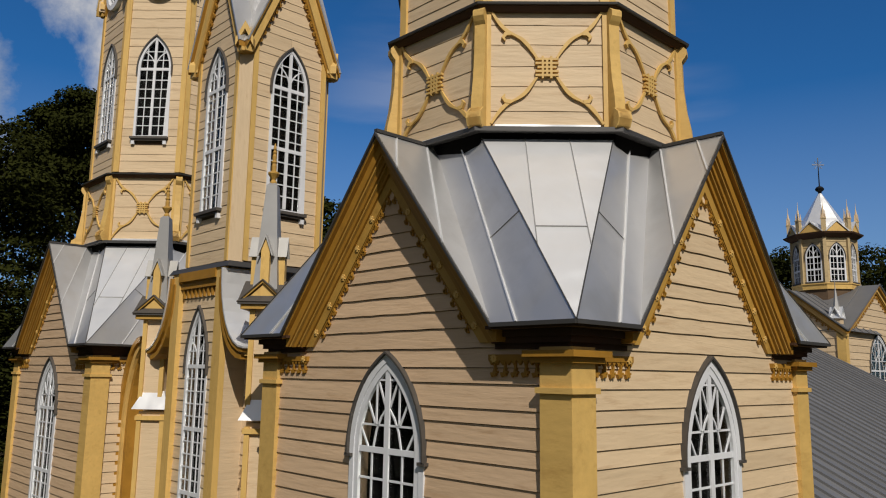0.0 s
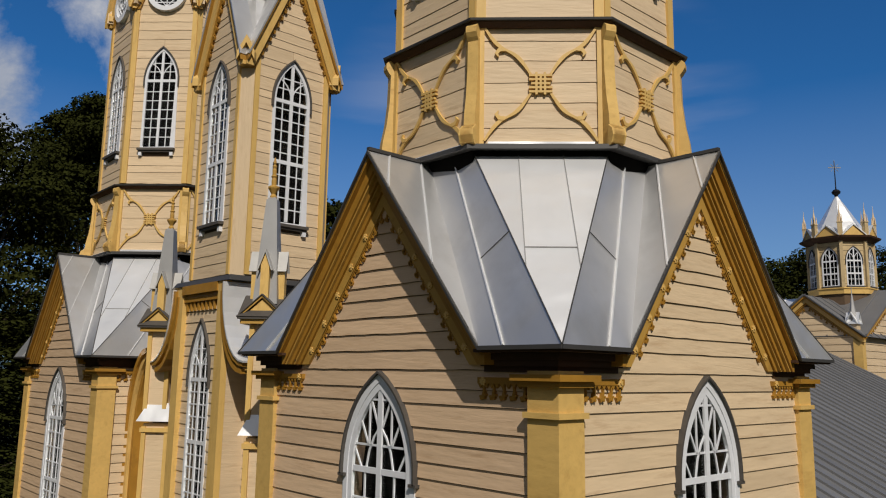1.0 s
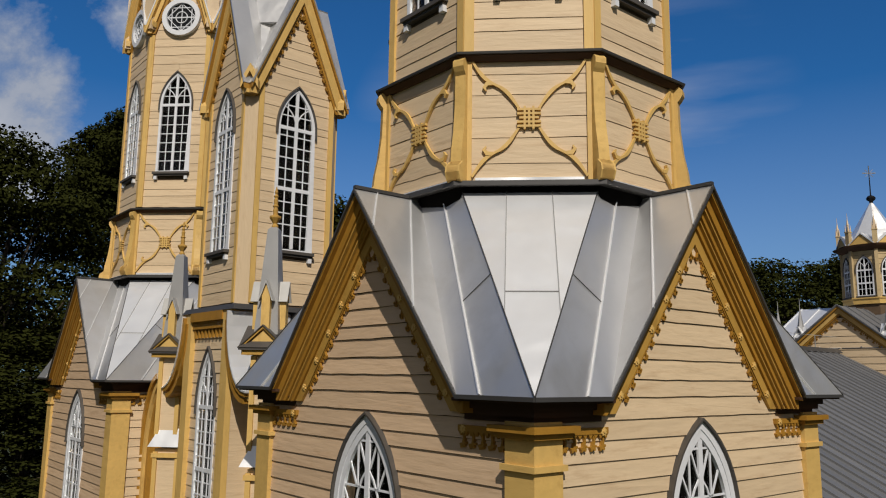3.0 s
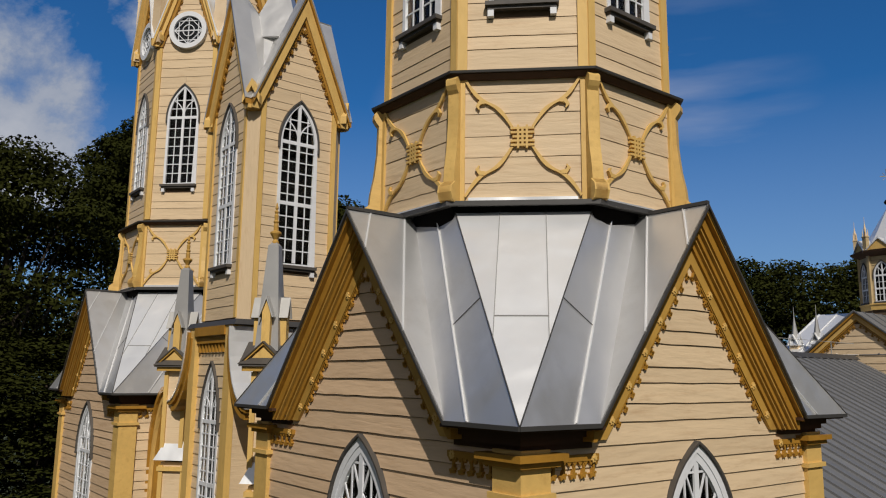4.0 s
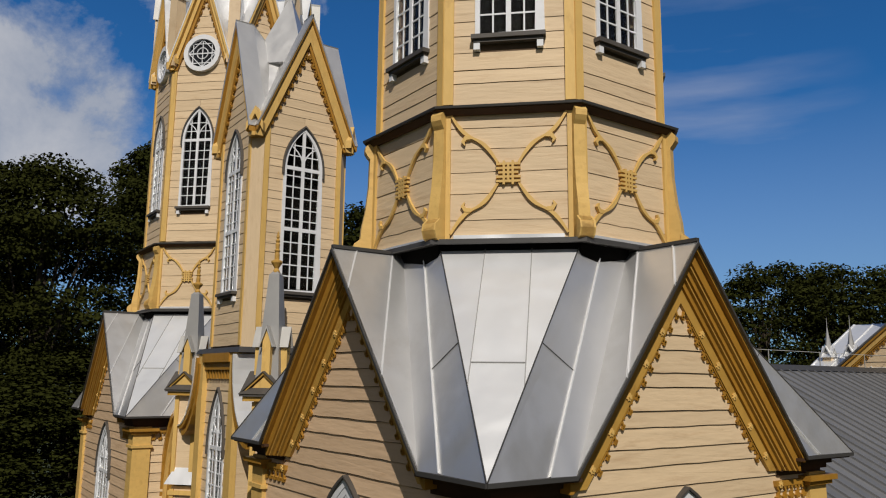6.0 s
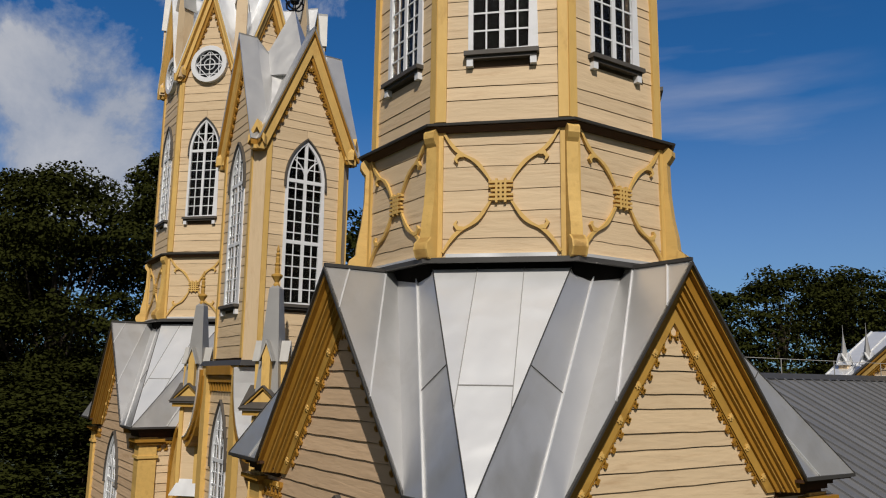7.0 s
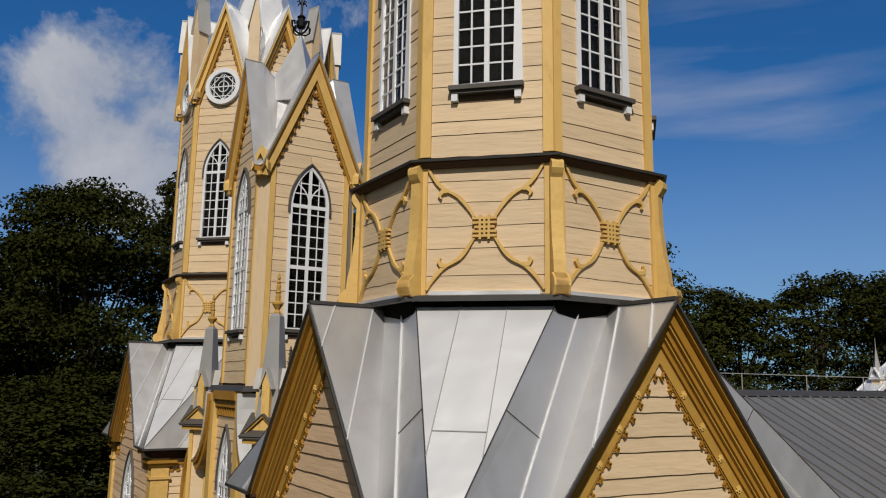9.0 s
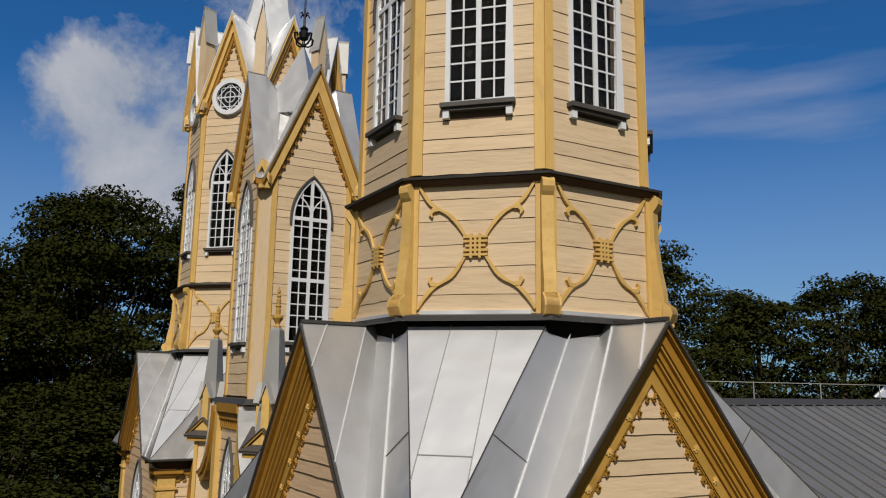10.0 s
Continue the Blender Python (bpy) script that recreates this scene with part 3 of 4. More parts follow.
        a, b, t = (-r, -s, APEX), (-s, -r, APEX), (-e, -e, EAVE)
        sheets_corner(holder, a, b, t)
        # boarded soffit under the corner eave
        sof = Geo().solid([(-e + 0.02, -e + 0.02, 8.225), (-1.32, -e + 0.02, 8.225), (-1.32, -1.5, 8.225), (-1.5, -1.5, 8.225), (-1.5, -1.32, 8.225), (-e + 0.02, -1.32, 8.225)], [(-e + 0.02, -e + 0.02, 8.25), (-1.32, -e + 0.02, 8.25), (-1.32, -1.5, 8.25), (-1.5, -1.5, 8.25), (-1.5, -1.32, 8.25), (-e + 0.02, -1.32, 8.25)])
        part("soffit", sof.mesh("soffit", SOFFIT), holder)

    # lower drum with scroll ornament
    hw = DRUM * SIDE
    lw = plate(hw - 0.01, 9.6, lambda u: 11.2, DRUM - 0.12, DRUM - 0.005).mesh("drum_wall", TIMBER)
    lrows = [[g.mesh("board", CREAM) for g in boards(10.06, 11.2, 0.19, lambda v: hw - 0.02, DRUM, None, 0.008, rng, 0.24, 0.0022, 0.004)] for _ in range(3)]
    stems, knot = scroll_cross(0.50, 10.10, 11.18, DRUM + 0.012)
    stems, knot = [g.mesh("scroll_stem", YELLOW) for g in stems], knot.mesh("knot", YELLOW)
    band = Geo().box(-hw + 0.12, hw - 0.12, 10.066, 10.098, DRUM, DRUM + 0.05).mesh("base_board", TIN)
    fillets = [Geo().box(*sorted((q * (hw - 0.085), q * (hw - 0.045))), 10.06, 11.2, DRUM, DRUM + 0.03).mesh("edge_fillet", YELLOW) for q in (-1, 1)]
    br = bracket_mesh(DRUM / math.cos(math.pi / 8), 10.06, 11.2).mesh("bracket", YELLOW)
    for k in range(8):
        m = turn(45 * k) @ WALL
        wall = part("drum_wall", lw, tower, m)
        clad(wall, lrows[k % 3], CREAM)
        orn = part("scroll_ornament", knot, tower, m, "yellow carved crossing scrolls")
        for g in stems:
            part("scroll_stem", g, orn)
        for g in fillets:
            part("edge_fillet", g, wall)
        part("base_board", band, wall)
        part("bracket", br, tower, turn(45 * k + 22.5), "yellow flared scroll bracket")
    part("base_flashing", octagon_ring([(1.40, 10.03), (1.555, 10.005), (1.565, 10.01), (1.565, 10.05), (1.40, 10.08)], DARKTIN, "base_flashing"), tower)
    # near-black band that paints in the shadow below the flashing's overhang
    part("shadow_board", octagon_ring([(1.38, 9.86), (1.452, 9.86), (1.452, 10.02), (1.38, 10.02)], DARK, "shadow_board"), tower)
    part("ring_soffit", octagon_ring([(1.38, 11.17), (1.46, 11.17), (1.50, 11.21), (1.50, 11.225), (1.38, 11.225)], SOFFIT, "ring_soffit"), tower)
    part("ring_flashing", octagon_ring([(1.34, 11.225), (1.525, 11.215), (1.53, 11.235), (1.34, 11.285)], DARKTIN, "ring_flashing"), tower)

    # upper drum
    hu = DRUM_UP * SIDE
    uwin = (0.30, 11.91, 13.17, 13.79)
    uw = plate(hu - 0.005, 11.2, lambda u: 16.2 - abs(u) * 2.9, DRUM_UP - 0.12, DRUM_UP - 0.005, uwin).mesh("drum_wall", TIMBER)
    urows = [[g.mesh("board", CREAM) for g in boards(11.28, 16.1, 0.165, lambda v: hu - 0.02 if v < 14.7 else max(0, (16.15 - v) / 2.9), DRUM_UP, uwin, 0.009, rng, 0.28, 0.0026, 0.004)] for _ in range(3)]
    # near-black sheet close behind the panes, in place of the drum's dark inside
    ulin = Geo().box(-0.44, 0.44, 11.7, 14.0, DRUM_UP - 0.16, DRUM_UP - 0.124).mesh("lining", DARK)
    um = window_meshes(*uwin, DRUM_UP, [11.91 + 0.05 + 0.168 * k for k in range(1, 7)] + [13.34, 13.5], (), bar=0.015, edge=0.044, mull=0.046)
    rose = rose_meshes(0.36, 14.84, DRUM_UP + 0.035)
    glayers = [(0.0, 0.05, DRUM_UP + 0.16), (0.05, 0.12, DRUM_UP + 0.09), (0.12, 0.17, DRUM_UP + 0.05)]
    gm = [g.mesh("gable_board", mt) for g, mt in zip(rake(0.62, 14.66, 16.54, glayers, DRUM_UP - 0.05), (YELLOW, YELLOW, OCHRE))]
    gd = [pendants(0.62, 14.8, 16.54, 0.17, 0.13, 0.05, DRUM_UP + 0.01, DRUM_UP + 0.04, 0.05, q).mesh("toothed_trim", OCHRE) for q in (-1, 1)]
    pils = [Geo().box(*sorted((q * (hu - 0.08), q * (hu + 0.008))), 11.285, 14.8, DRUM_UP - 0.02, DRUM_UP + 0.032).mesh("corner_pilaster", YELLOW) for q in (-1, 1)]
    for k in range(8):
        m = turn(45 * k) @ WALL
        wall = part("drum_wall", uw, tower, m)
        clad(wall, urows[k % 3], CREAM)
        part("lining", ulin, wall)
        for g in pils:
            part("corner_pilaster", g, wall)
        window(tower, um, m)
        rw = part("rose_window", rose[0], tower, m, "round white rose window")
        part("tracery", rose[1], rw)
        part("pane", rose[2], rw)
        gt = part("gable_board", gm[0], tower, m)
        for g in gm[1:]:
            part("gable_board", g, gt)
        for g in gd:
            part("toothed_trim", g, gt)
        for side in (-1, 1):
            g, n = slab([(0, -1.55, 16.56), (0, -0.55, 16.56), (side * 0.25, -0.55, 15.82), (side * 0.63, -1.55, 14.66)], 0.02)
            part("gable_sheet", g.mesh("gable_sheet", TIN), gt, WALL.inverted())
        # pinnacle on each corner
        pin = Geo()
        rc = DRUM_UP / math.cos(math.pi / 8) + 0.02
        pin.solid([(-0.10, -rc - 0.10, 14.6), (0.10, -rc - 0.10, 14.6), (0.10, -rc + 0.10, 14.6), (-0.10, -rc + 0.10, 14.6)], [(-0.10, -rc - 0.10, 16.0), (0.10, -rc - 0.10, 16.0), (0.10, -rc + 0.10, 16.0), (-0.10, -rc + 0.10, 16.0)])
        pin.solid([(-0.10, -rc - 0.10, 16.0), (0.10, -rc - 0.10, 16.0), (0.0, -rc - 0.10, 16.68)], [(-0.10, -rc + 0.10, 16.0), (0.10, -rc + 0.10, 16.0), (0.0, -rc + 0.10, 16.68)])
        pn = part("pinnacle", pin.mesh("pinnacle", CREAM), tower, turn(45 * k + 22.5))
        for side in (-1, 1):
            g, n = slab([(0, -rc - 0.14, 16.73), (0, -rc + 0.14, 16.73), (side * 0.135, -rc + 0.14, 15.95), (side * 0.135, -rc - 0.14, 15.95)], 0.016)
            part("cap_sheet", g.mesh("cap_sheet", OLDTIN), pn)
        ch = Geo()
        for side in (-1, 1):
            ch.prism([(0, 15.0), (side * 0.13, 14.74), (side * 0.13, 14.64), (0, 14.90)], rc + 0.0, rc + 0.08)
        part("chevron", ch.mesh("chevron", YELLOW), pn, WALL)
    spire = octagon_ring([(1.0, 15.6), (0.72, 16.4), (0.50, 17.1), (0.36, 17.9), (0.20, 20.0), (0.03, 22.0), (0.0, 22.0), (0.0, 15.6)], TIN, "spire")
    sp = part("spire", spire, tower, None, "pale tin octagonal spire")
    part("finial", Geo().turned([(0.02, 21.9), (0.04, 22.1), (0.13, 22.2), (0.13, 22.35), (0.03, 22.45), (0.02, 23.4)]).mesh("finial", IRON), sp)
    return tower


def sheets_flat(parent, apex, inner, low, side):
    """Gable slope, from ridge to valley, in strips that lean with the valley."""
    n = Vector((0, side * (APEX - EAVE), GAB)).normalized()
    cuts = [(apex, apex)] + [(lerp(apex, inner, f), lerp(apex, low, q)) for f, q in ((0.33, 0.22), (0.84, 0.63))] + [(inner, low)]
    for (a, b), (c, d) in zip(cuts, cuts[1:]):
        g, m = slab([a, c, d, b] if a != b else [a, c, d], 0.014)
        part("metal_sheet", g.mesh("metal_sheet", SHEET), parent)
        if a != b:
            part("seam", seam(a, b, n, 0.010, 0.014).mesh("seam", TIN), parent)


def sheets_skirt(parent, inner, hip, tip, low):
    """Steep slope between the valley and the hip."""
    a, b = lerp(inner, hip, 0.52), lerp(low, tip, 0.30)
    # the sheets sink a little along the seam
    a, b = (a[0] + 0.022, a[1], a[2]), (b[0] + 0.022, b[1], b[2])
    for quad in ((inner, a, b, low), (a, hip, tip, b)):
        g, n = slab(quad, 0.014)
        part("metal_sheet", g.mesh("metal_sheet", SHEET), parent)
    part("seam", seam(a, b, n, 0.010, 0.016).mesh("seam", TIN), parent)
    part("seam", seam(lerp(a, b, 0.60), lerp(hip, tip, 0.485), n, 0.006, 0.004).mesh("seam", DARKTIN), parent)
    part("seam", seam(hip, tip, n, 0.007, 0.008).mesh("seam", DARKTIN), parent)


def sheets_corner(parent, a, b, t):
    """Corner plane from the drum's edge down to the tip, in three strips with upright seams."""
    mid = lerp(a, b, 0.5)
    def down(f):
        k = 1 - abs(f - 0.5) * 2
        return lerp(lerp(a, b, f), tuple(Vector(lerp(a, b, f)) + Vector(t) - Vector(mid)), k)
    p, q = lerp(a, b, 1 / 3), lerp(a, b, 2 / 3)
    pl, ql = down(1 / 3), down(2 / 3)
    cp, cq = lerp(p, pl, 0.86), lerp(q, ql, 0.86)
    for poly in ((a, p, pl), (p, q, cq, cp), (cp, cq, ql, t, pl), (q, b, ql)):
        g, n = slab(poly, 0.014)
        # TIN instead of SHEET paints in the glare on this plane
        part("metal_sheet", g.mesh("metal_sheet", TIN), parent, None, "tin corner sheet, sky glare put into its pale colour")
    for u, v in ((p, pl), (q, ql), (cp, cq)):
        part("seam", seam(u, v, n, 0.006, 0.010).mesh("seam", SPIRETIN), parent)


def edge_bar(p, q):
    p, q = Vector(p), Vector(q)
    d = Vector((0, 0, -0.03))
    o = Vector((-0.012, 0, 0))
    return Geo().solid([p + o, q + o, q + o + d, p + o + d], [p - o, q - o, q - o + d, p - o + d])


near = build_corner_tower()
far = copy_thing(near, Matrix.Translation((0, 8.82, 0)))

# ---- central gable tower of the front ----
CX, CY, CH = -0.76, 4.41, 0.70
CAT = Matrix.Translation((CX, CY, 0))


def build_central_tower():
    c = tagged(new("central_tower"), "narrow cream and yellow wooden gabled turret on church front", "turret")
    c.matrix_basis = CAT
    cut = 0.12
    win = (0.29, 10.02, 11.74, 12.34)
    foot, apex = 12.36, 13.94
    half = CH - cut
    core = plate(half, 9.2, lambda u: apex - 0.05 - abs(u) * (apex - foot) / 0.72, CH - 0.12, CH - 0.005, win).mesh("wall", TIMBER)
    rows = [g.mesh("board", CREAM) for g in boards(9.3, 13.8, 0.150, lambda v: half if v < 12.4 else max(0, (apex - 0.25 - v) / (apex - foot) * 0.72), CH, win, 0.009, rng, 0.25, 0.0026, 0.004)]
    # darkness of the turret's inside, put into a black sheet
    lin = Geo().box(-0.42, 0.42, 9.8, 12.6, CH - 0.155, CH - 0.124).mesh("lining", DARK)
    wm = window_meshes(*win, CH, [10.08 + 0.155 * k for k in (1, 2, 3, 4, 6, 7, 8, 9, 10)] + [11.92, 12.07], (10.88,), bar=0.015, edge=0.044, mull=0.046)
    layers = [(0.0, 0.03, CH + 0.12), (0.03, 0.15, CH + 0.08), (0.15, 0.18, CH + 0.05)]
    gm = [g.mesh("gable_board", mt) for g, mt in zip(rake(0.74, foot - 0.14, apex + 0.05, layers, CH - 0.05), (OCHRE, YELLOW, OCHRE))]
    gd = [pendants(0.72, foot, apex, 0.18, 0.13, 0.05, CH + 0.01, CH + 0.045, 0.05, q).mesh("toothed_trim", OCHRE) for q in (-1, 1)]
    pils = [Geo().box(*sorted((q * (half - 0.07), q * half)), 9.3, 12.5, CH - 0.02, CH + 0.03).mesh("corner_pilaster", YELLOW) for q in (-1, 1)]
    o = CH + 0.02
    ch = Geo().solid([(-o, -o + cut + 0.03, 9.25), (-o + cut + 0.03, -o, 9.25), (-o + cut + 0.2, -o + 0.2, 9.25)], [(-o, -o + cut + 0.03, 12.28), (-o + cut + 0.03, -o, 12.28), (-o + cut + 0.2, -o + 0.2, 12.28)]).mesh("corner_post", CREAM)
    for k in range(4):
        m = turn(90 * k) @ WALL
        wall = part("wall", core, c, m)
        clad(wall, rows, CREAM)
        part("lining", lin, wall)
        for g in pils:
            part("corner_pilaster", g, wall)
        window(c, wm, m)
        gt = part("gable_board", gm[0], c, m)
        for g in gm[1:]:
            part("gable_board", g, gt)
        for g in gd:
            part("toothed_trim", g, gt)
        for side in (-1, 1):
            front_top, back_top, saddle = (0, -CH - 0.13, apex + 0.07), (0, -CH + 0.14, apex + 0.07), (0, -0.30, apex - 0.20)
            front_low, back_low, valley = (side * 0.75, -CH - 0.13, foot - 0.14), (side * 0.75, -0.56, foot - 0.14), (side * 0.20, -0.20, 13.44)
            for outline in ((front_top, back_top, back_low, front_low), (back_top, saddle, back_low), (saddle, valley, back_low)):
                g, n = slab(outline, 0.02)
                part("roof_sheet", g.mesh("roof_sheet", SHEET), gt, WALL.inverted())
        p = part("corner_post", ch, c, turn(90 * k))
        chev = Geo()
        for side in (-1, 1):
            chev.prism([(0, 12.50), (side * 0.12, 12.26), (side * 0.12, 12.15), (0, 12.39)], 0.93, 1.07)
        part("chevron", chev.mesh("chevron", YELLOW), p, turn(-45) @ WALL)
    led = Geo()
    led.solid([(-0.84, -0.84, 9.20), (0.84, -0.84, 9.20), (0.84, 0.84, 9.20), (-0.84, 0.84, 9.20)], [(-0.80, -0.80, 9.27), (0.80, -0.80, 9.27), (0.80, 0.80, 9.27), (-0.80, 0.80, 9.27)])
    part("ledge", led.mesh("ledge", DARKTIN), c)
    sp = Geo().solid([(-0.40, -0.40, 13.4), (0.40, -0.40, 13.4), (0.40, 0.40, 13.4), (-0.40, 0.40, 13.4)], [(-0.01, -0.01, 14.60), (0.01, -0.01, 14.60), (0.01, 0.01, 14.60), (-0.01, 0.01, 14.60)])
    part("spirelet", sp.mesh("spirelet", SHEET), c, turn(45))
    fin = part("iron_finial", Geo().turned([(0.02, 14.68), (0.035, 14.74), (0.02, 14.80), (0.07, 14.84), (0.085, 14.92), (0.05, 14.97), (0.07, 15.0), (0.02, 15.05), (0.012, 15.7), (0.004, 15.9)], 8).mesh("iron_finial", IRON), c, Matrix.Translation((0, 0, -0.12)), "black wrought iron finial with scrolls")
    for k in range(4):
        sc = Geo().strip([(0.02, 14.72), (0.10, 14.74), (0.17, 14.80), (0.18, 14.88), (0.13, 14.90), (0.12, 14.85)], 0.02, -0.01, 0.01)
        part("iron_leaf", Geo().strip([(0.01, 15.2), (0.06, 15.26), (0.10, 15.22)], 0.012, -0.006, 0.006).mesh("iron_leaf", IRON), fin, turn(90 * k + 20) @ WALL)
        part("iron_scroll", sc.mesh("iron_scroll", IRON), fin, turn(90 * k + 20) @ WALL)
    return c


build_central_tower()

# ---- church front between the towers ----
front = tagged(new("church_nave"), "cream boarded church nave with yellow trim and grey seamed roof", "church")
nave = front
FRONT = Matrix.Translation((0, 4.41, 0)) @ turn(-90) @ WALL
fwin = (0.30, 4.2, 7.95, 8.72)
fw = part("front_wall", plate(0.70, 0, lambda u: 9.2, 1.38, 1.495, fwin).mesh("front_wall", TIMBER), front, FRONT)
clad(fw, boards(0.3, 9.0, 0.15, lambda v: 0.70, 1.50, fwin, 0.016, rng), CREAM)
# black sheet that paints the darkness behind the front window
part("lining", Geo().box(-0.5, 0.5, 4, 9, 1.33, 1.37).mesh("lining", DARK), fw)
window(front, window_meshes(*fwin, 1.50, [7.95 - 0.16 * k for k in range(1, 20) if k not in (5, 10, 15)] + [8.15, 8.35], (7.15, 6.35, 5.55), bar=0.015, edge=0.044, mull=0.046), FRONT)
for s in (-1, 1):
    side_wall = part("front_wall", Geo().box(*sorted((s * 0.7, s * 2.7)), 0, 8.3, 1.0, 1.195).mesh("front_wall", TIMBER), front, FRONT)
    for g in boards(0.3, 8.3, 0.14, lambda v: 1.0, 1.2, None, 0.018, rng):
        part("board", g.mesh("board", CREAM), side_wall, Matrix.Translation((s * 1.7, 0, 0)))
for s in (-1, 1):
    part("pilaster", Geo().box(s * 0.62 - 0.10, s * 0.62 + 0.10, 0, 9.2, 1.50, 1.58).mesh("pilaster", YELLOW), front, FRONT)
    part("return_wall", Geo().box(s * 0.66 - 0.05, s * 0.66 + 0.05, 0, 9.2, 1.15, 1.50).mesh("return_wall", CREAM), front, FRONT)
cor = Geo().box(-0.52, 0.52, 9.08, 9.20, 1.5, 1.60).box(-0.52, 0.52, 8.98, 9.08, 1.5, 1.56)
for k in range(9):
    cor.box(-0.46 + 0.115 * k - 0.02, -0.46 + 0.115 * k + 0.02, 8.86, 8.99, 1.5, 1.545)
part("cornice", cor.mesh("cornice", OCHRE), front, FRONT)


def build_pier():
    """Buttress pier with a tin cap, small pediment, spire and turned finial."""
    p = tagged(new("pinnacle_pier"), "yellow panelled pier with grey tin spire and turned finial", "pinnacle", "pinnacles of the church front")
    body = Geo().box(-0.18, 0.18, 0, 7.32, -0.18, 0.18).mesh("body", CREAM)
    low = Matrix.Translation((0.06, 0.0, 0))
    root = part("body", body, p, low @ WALL)
    for s in (-1, 1):
        part("edge_strip", Geo().box(s * 0.165 - 0.03, s * 0.165 + 0.03, 0, 7.28, 0.16, 0.21).mesh("edge_strip", YELLOW), root)
    part("panel_rail", Geo().box(-0.215, 0.215, 7.20, 7.26, -0.22, 0.225).mesh("panel_rail", YELLOW), root)
    cap = Geo().solid([(-0.26, -0.26, 7.35), (0.26, -0.26, 7.35), (0.26, 0.26, 7.35), (-0.26, 0.26, 7.35)], [(-0.15, -0.15, 7.60), (0.15, -0.15, 7.60), (0.15, 0.15, 7.60), (-0.15, 0.15, 7.60)])
    part("tin_cap", cap.mesh("tin_cap", TIN), p, low)
    shaft = part("shaft", Geo().box(-0.16, 0.16, 7.4, 8.7, -0.16, 0.16).mesh("shaft", CREAM), p, Matrix.Translation((0.02, 0.0, 0)) @ WALL)
    for s in (-1, 1):
        part("edge_strip", Geo().box(s * 0.14 - 0.03, s * 0.14 + 0.03, 7.5, 8.6, 0.14, 0.185).mesh("edge_strip", YELLOW), shaft)
    for k in range(4):
        ped = Geo().prism([(-0.22, 8.70), (0.22, 8.70), (0, 8.90)], 0.12, 0.215)
        pd = part("pediment", ped.mesh("pediment", YELLOW), p, turn(90 * k) @ WALL)
        part("pediment_roof", Geo().strip([(-0.27, 8.69), (0, 8.935), (0.27, 8.69)], 0.026, 0.0, 0.25).mesh("pediment_roof", GOLD), pd)
        part("pediment_tin", Geo().strip([(-0.29, 8.69), (0, 8.953), (0.29, 8.69)], 0.010, 0.0, 0.27).mesh("pediment_tin", HOOD), pd)
        part("pediment_sill", Geo().box(-0.28, 0.28, 8.665, 8.70, 0.0, 0.265).mesh("pediment_sill", HOOD), pd)
        part("pediment_sill", Geo().box(-0.25, 0.25, 8.61, 8.665, 0.0, 0.235).mesh("pediment_sill", GOLD), pd)
        gb = part("gablet", Geo().prism([(-0.05, 8.9), (0.05, 8.9), (0.05, 9.30), (0, 9.44), (-0.05, 9.30)], 0.10, 0.20).mesh("gablet", YELLOW), p, turn(90 * k) @ WALL)
        part("gablet_roof", Geo().strip([(-0.085, 9.24), (0, 9.475), (0.085, 9.24)], 0.014, 0.06, 0.225).mesh("gablet_roof", OLDTIN), gb)
    sp = Geo().solid([(-0.145, -0.145, 8.85), (0.145, -0.145, 8.85), (0.145, 0.145, 8.85), (-0.145, 0.145, 8.85)], [(-0.065, -0.065, 10.12), (0.065, -0.065, 10.12), (0.065, 0.065, 10.12), (-0.065, 0.065, 10.12)])
    sp.solid([(-0.065, -0.065, 10.12), (0.065, -0.065, 10.12), (0.065, 0.065, 10.12), (-0.065, 0.065, 10.12)], [(-0.03, -0.03, 10.16), (0.03, -0.03, 10.16), (0.03, 0.03, 10.16), (-0.03, 0.03, 10.16)])
    part("tin_spire", sp.mesh("tin_spire", SPIRETIN), p)
    part("finial", Geo().turned([(r, z - 0.10) for r, z in ((0.04, 10.22), (0.042, 10.27), (0.025, 10.30), (0.05, 10.34), (0.07, 10.37), (0.07, 10.39), (0.03, 10.41), (0.032, 10.47), (0.026, 10.50), (0.038, 10.52), (0.024, 10.54), (0.028, 10.60), (0.018, 10.62), (0.03, 10.645), (0.012, 10.67), (0.022, 10.69), (0.006, 10.76))], 10).mesh("finial", GOLD), p)
    return p


pier = build_pier()
pier.matrix_basis = Matrix.Translation((-1.44, 5.84, 0)) @ turn(-45)
copy_thing(pier, Matrix.Translation((-1.43, 2.88, 0)) @ turn(-45))
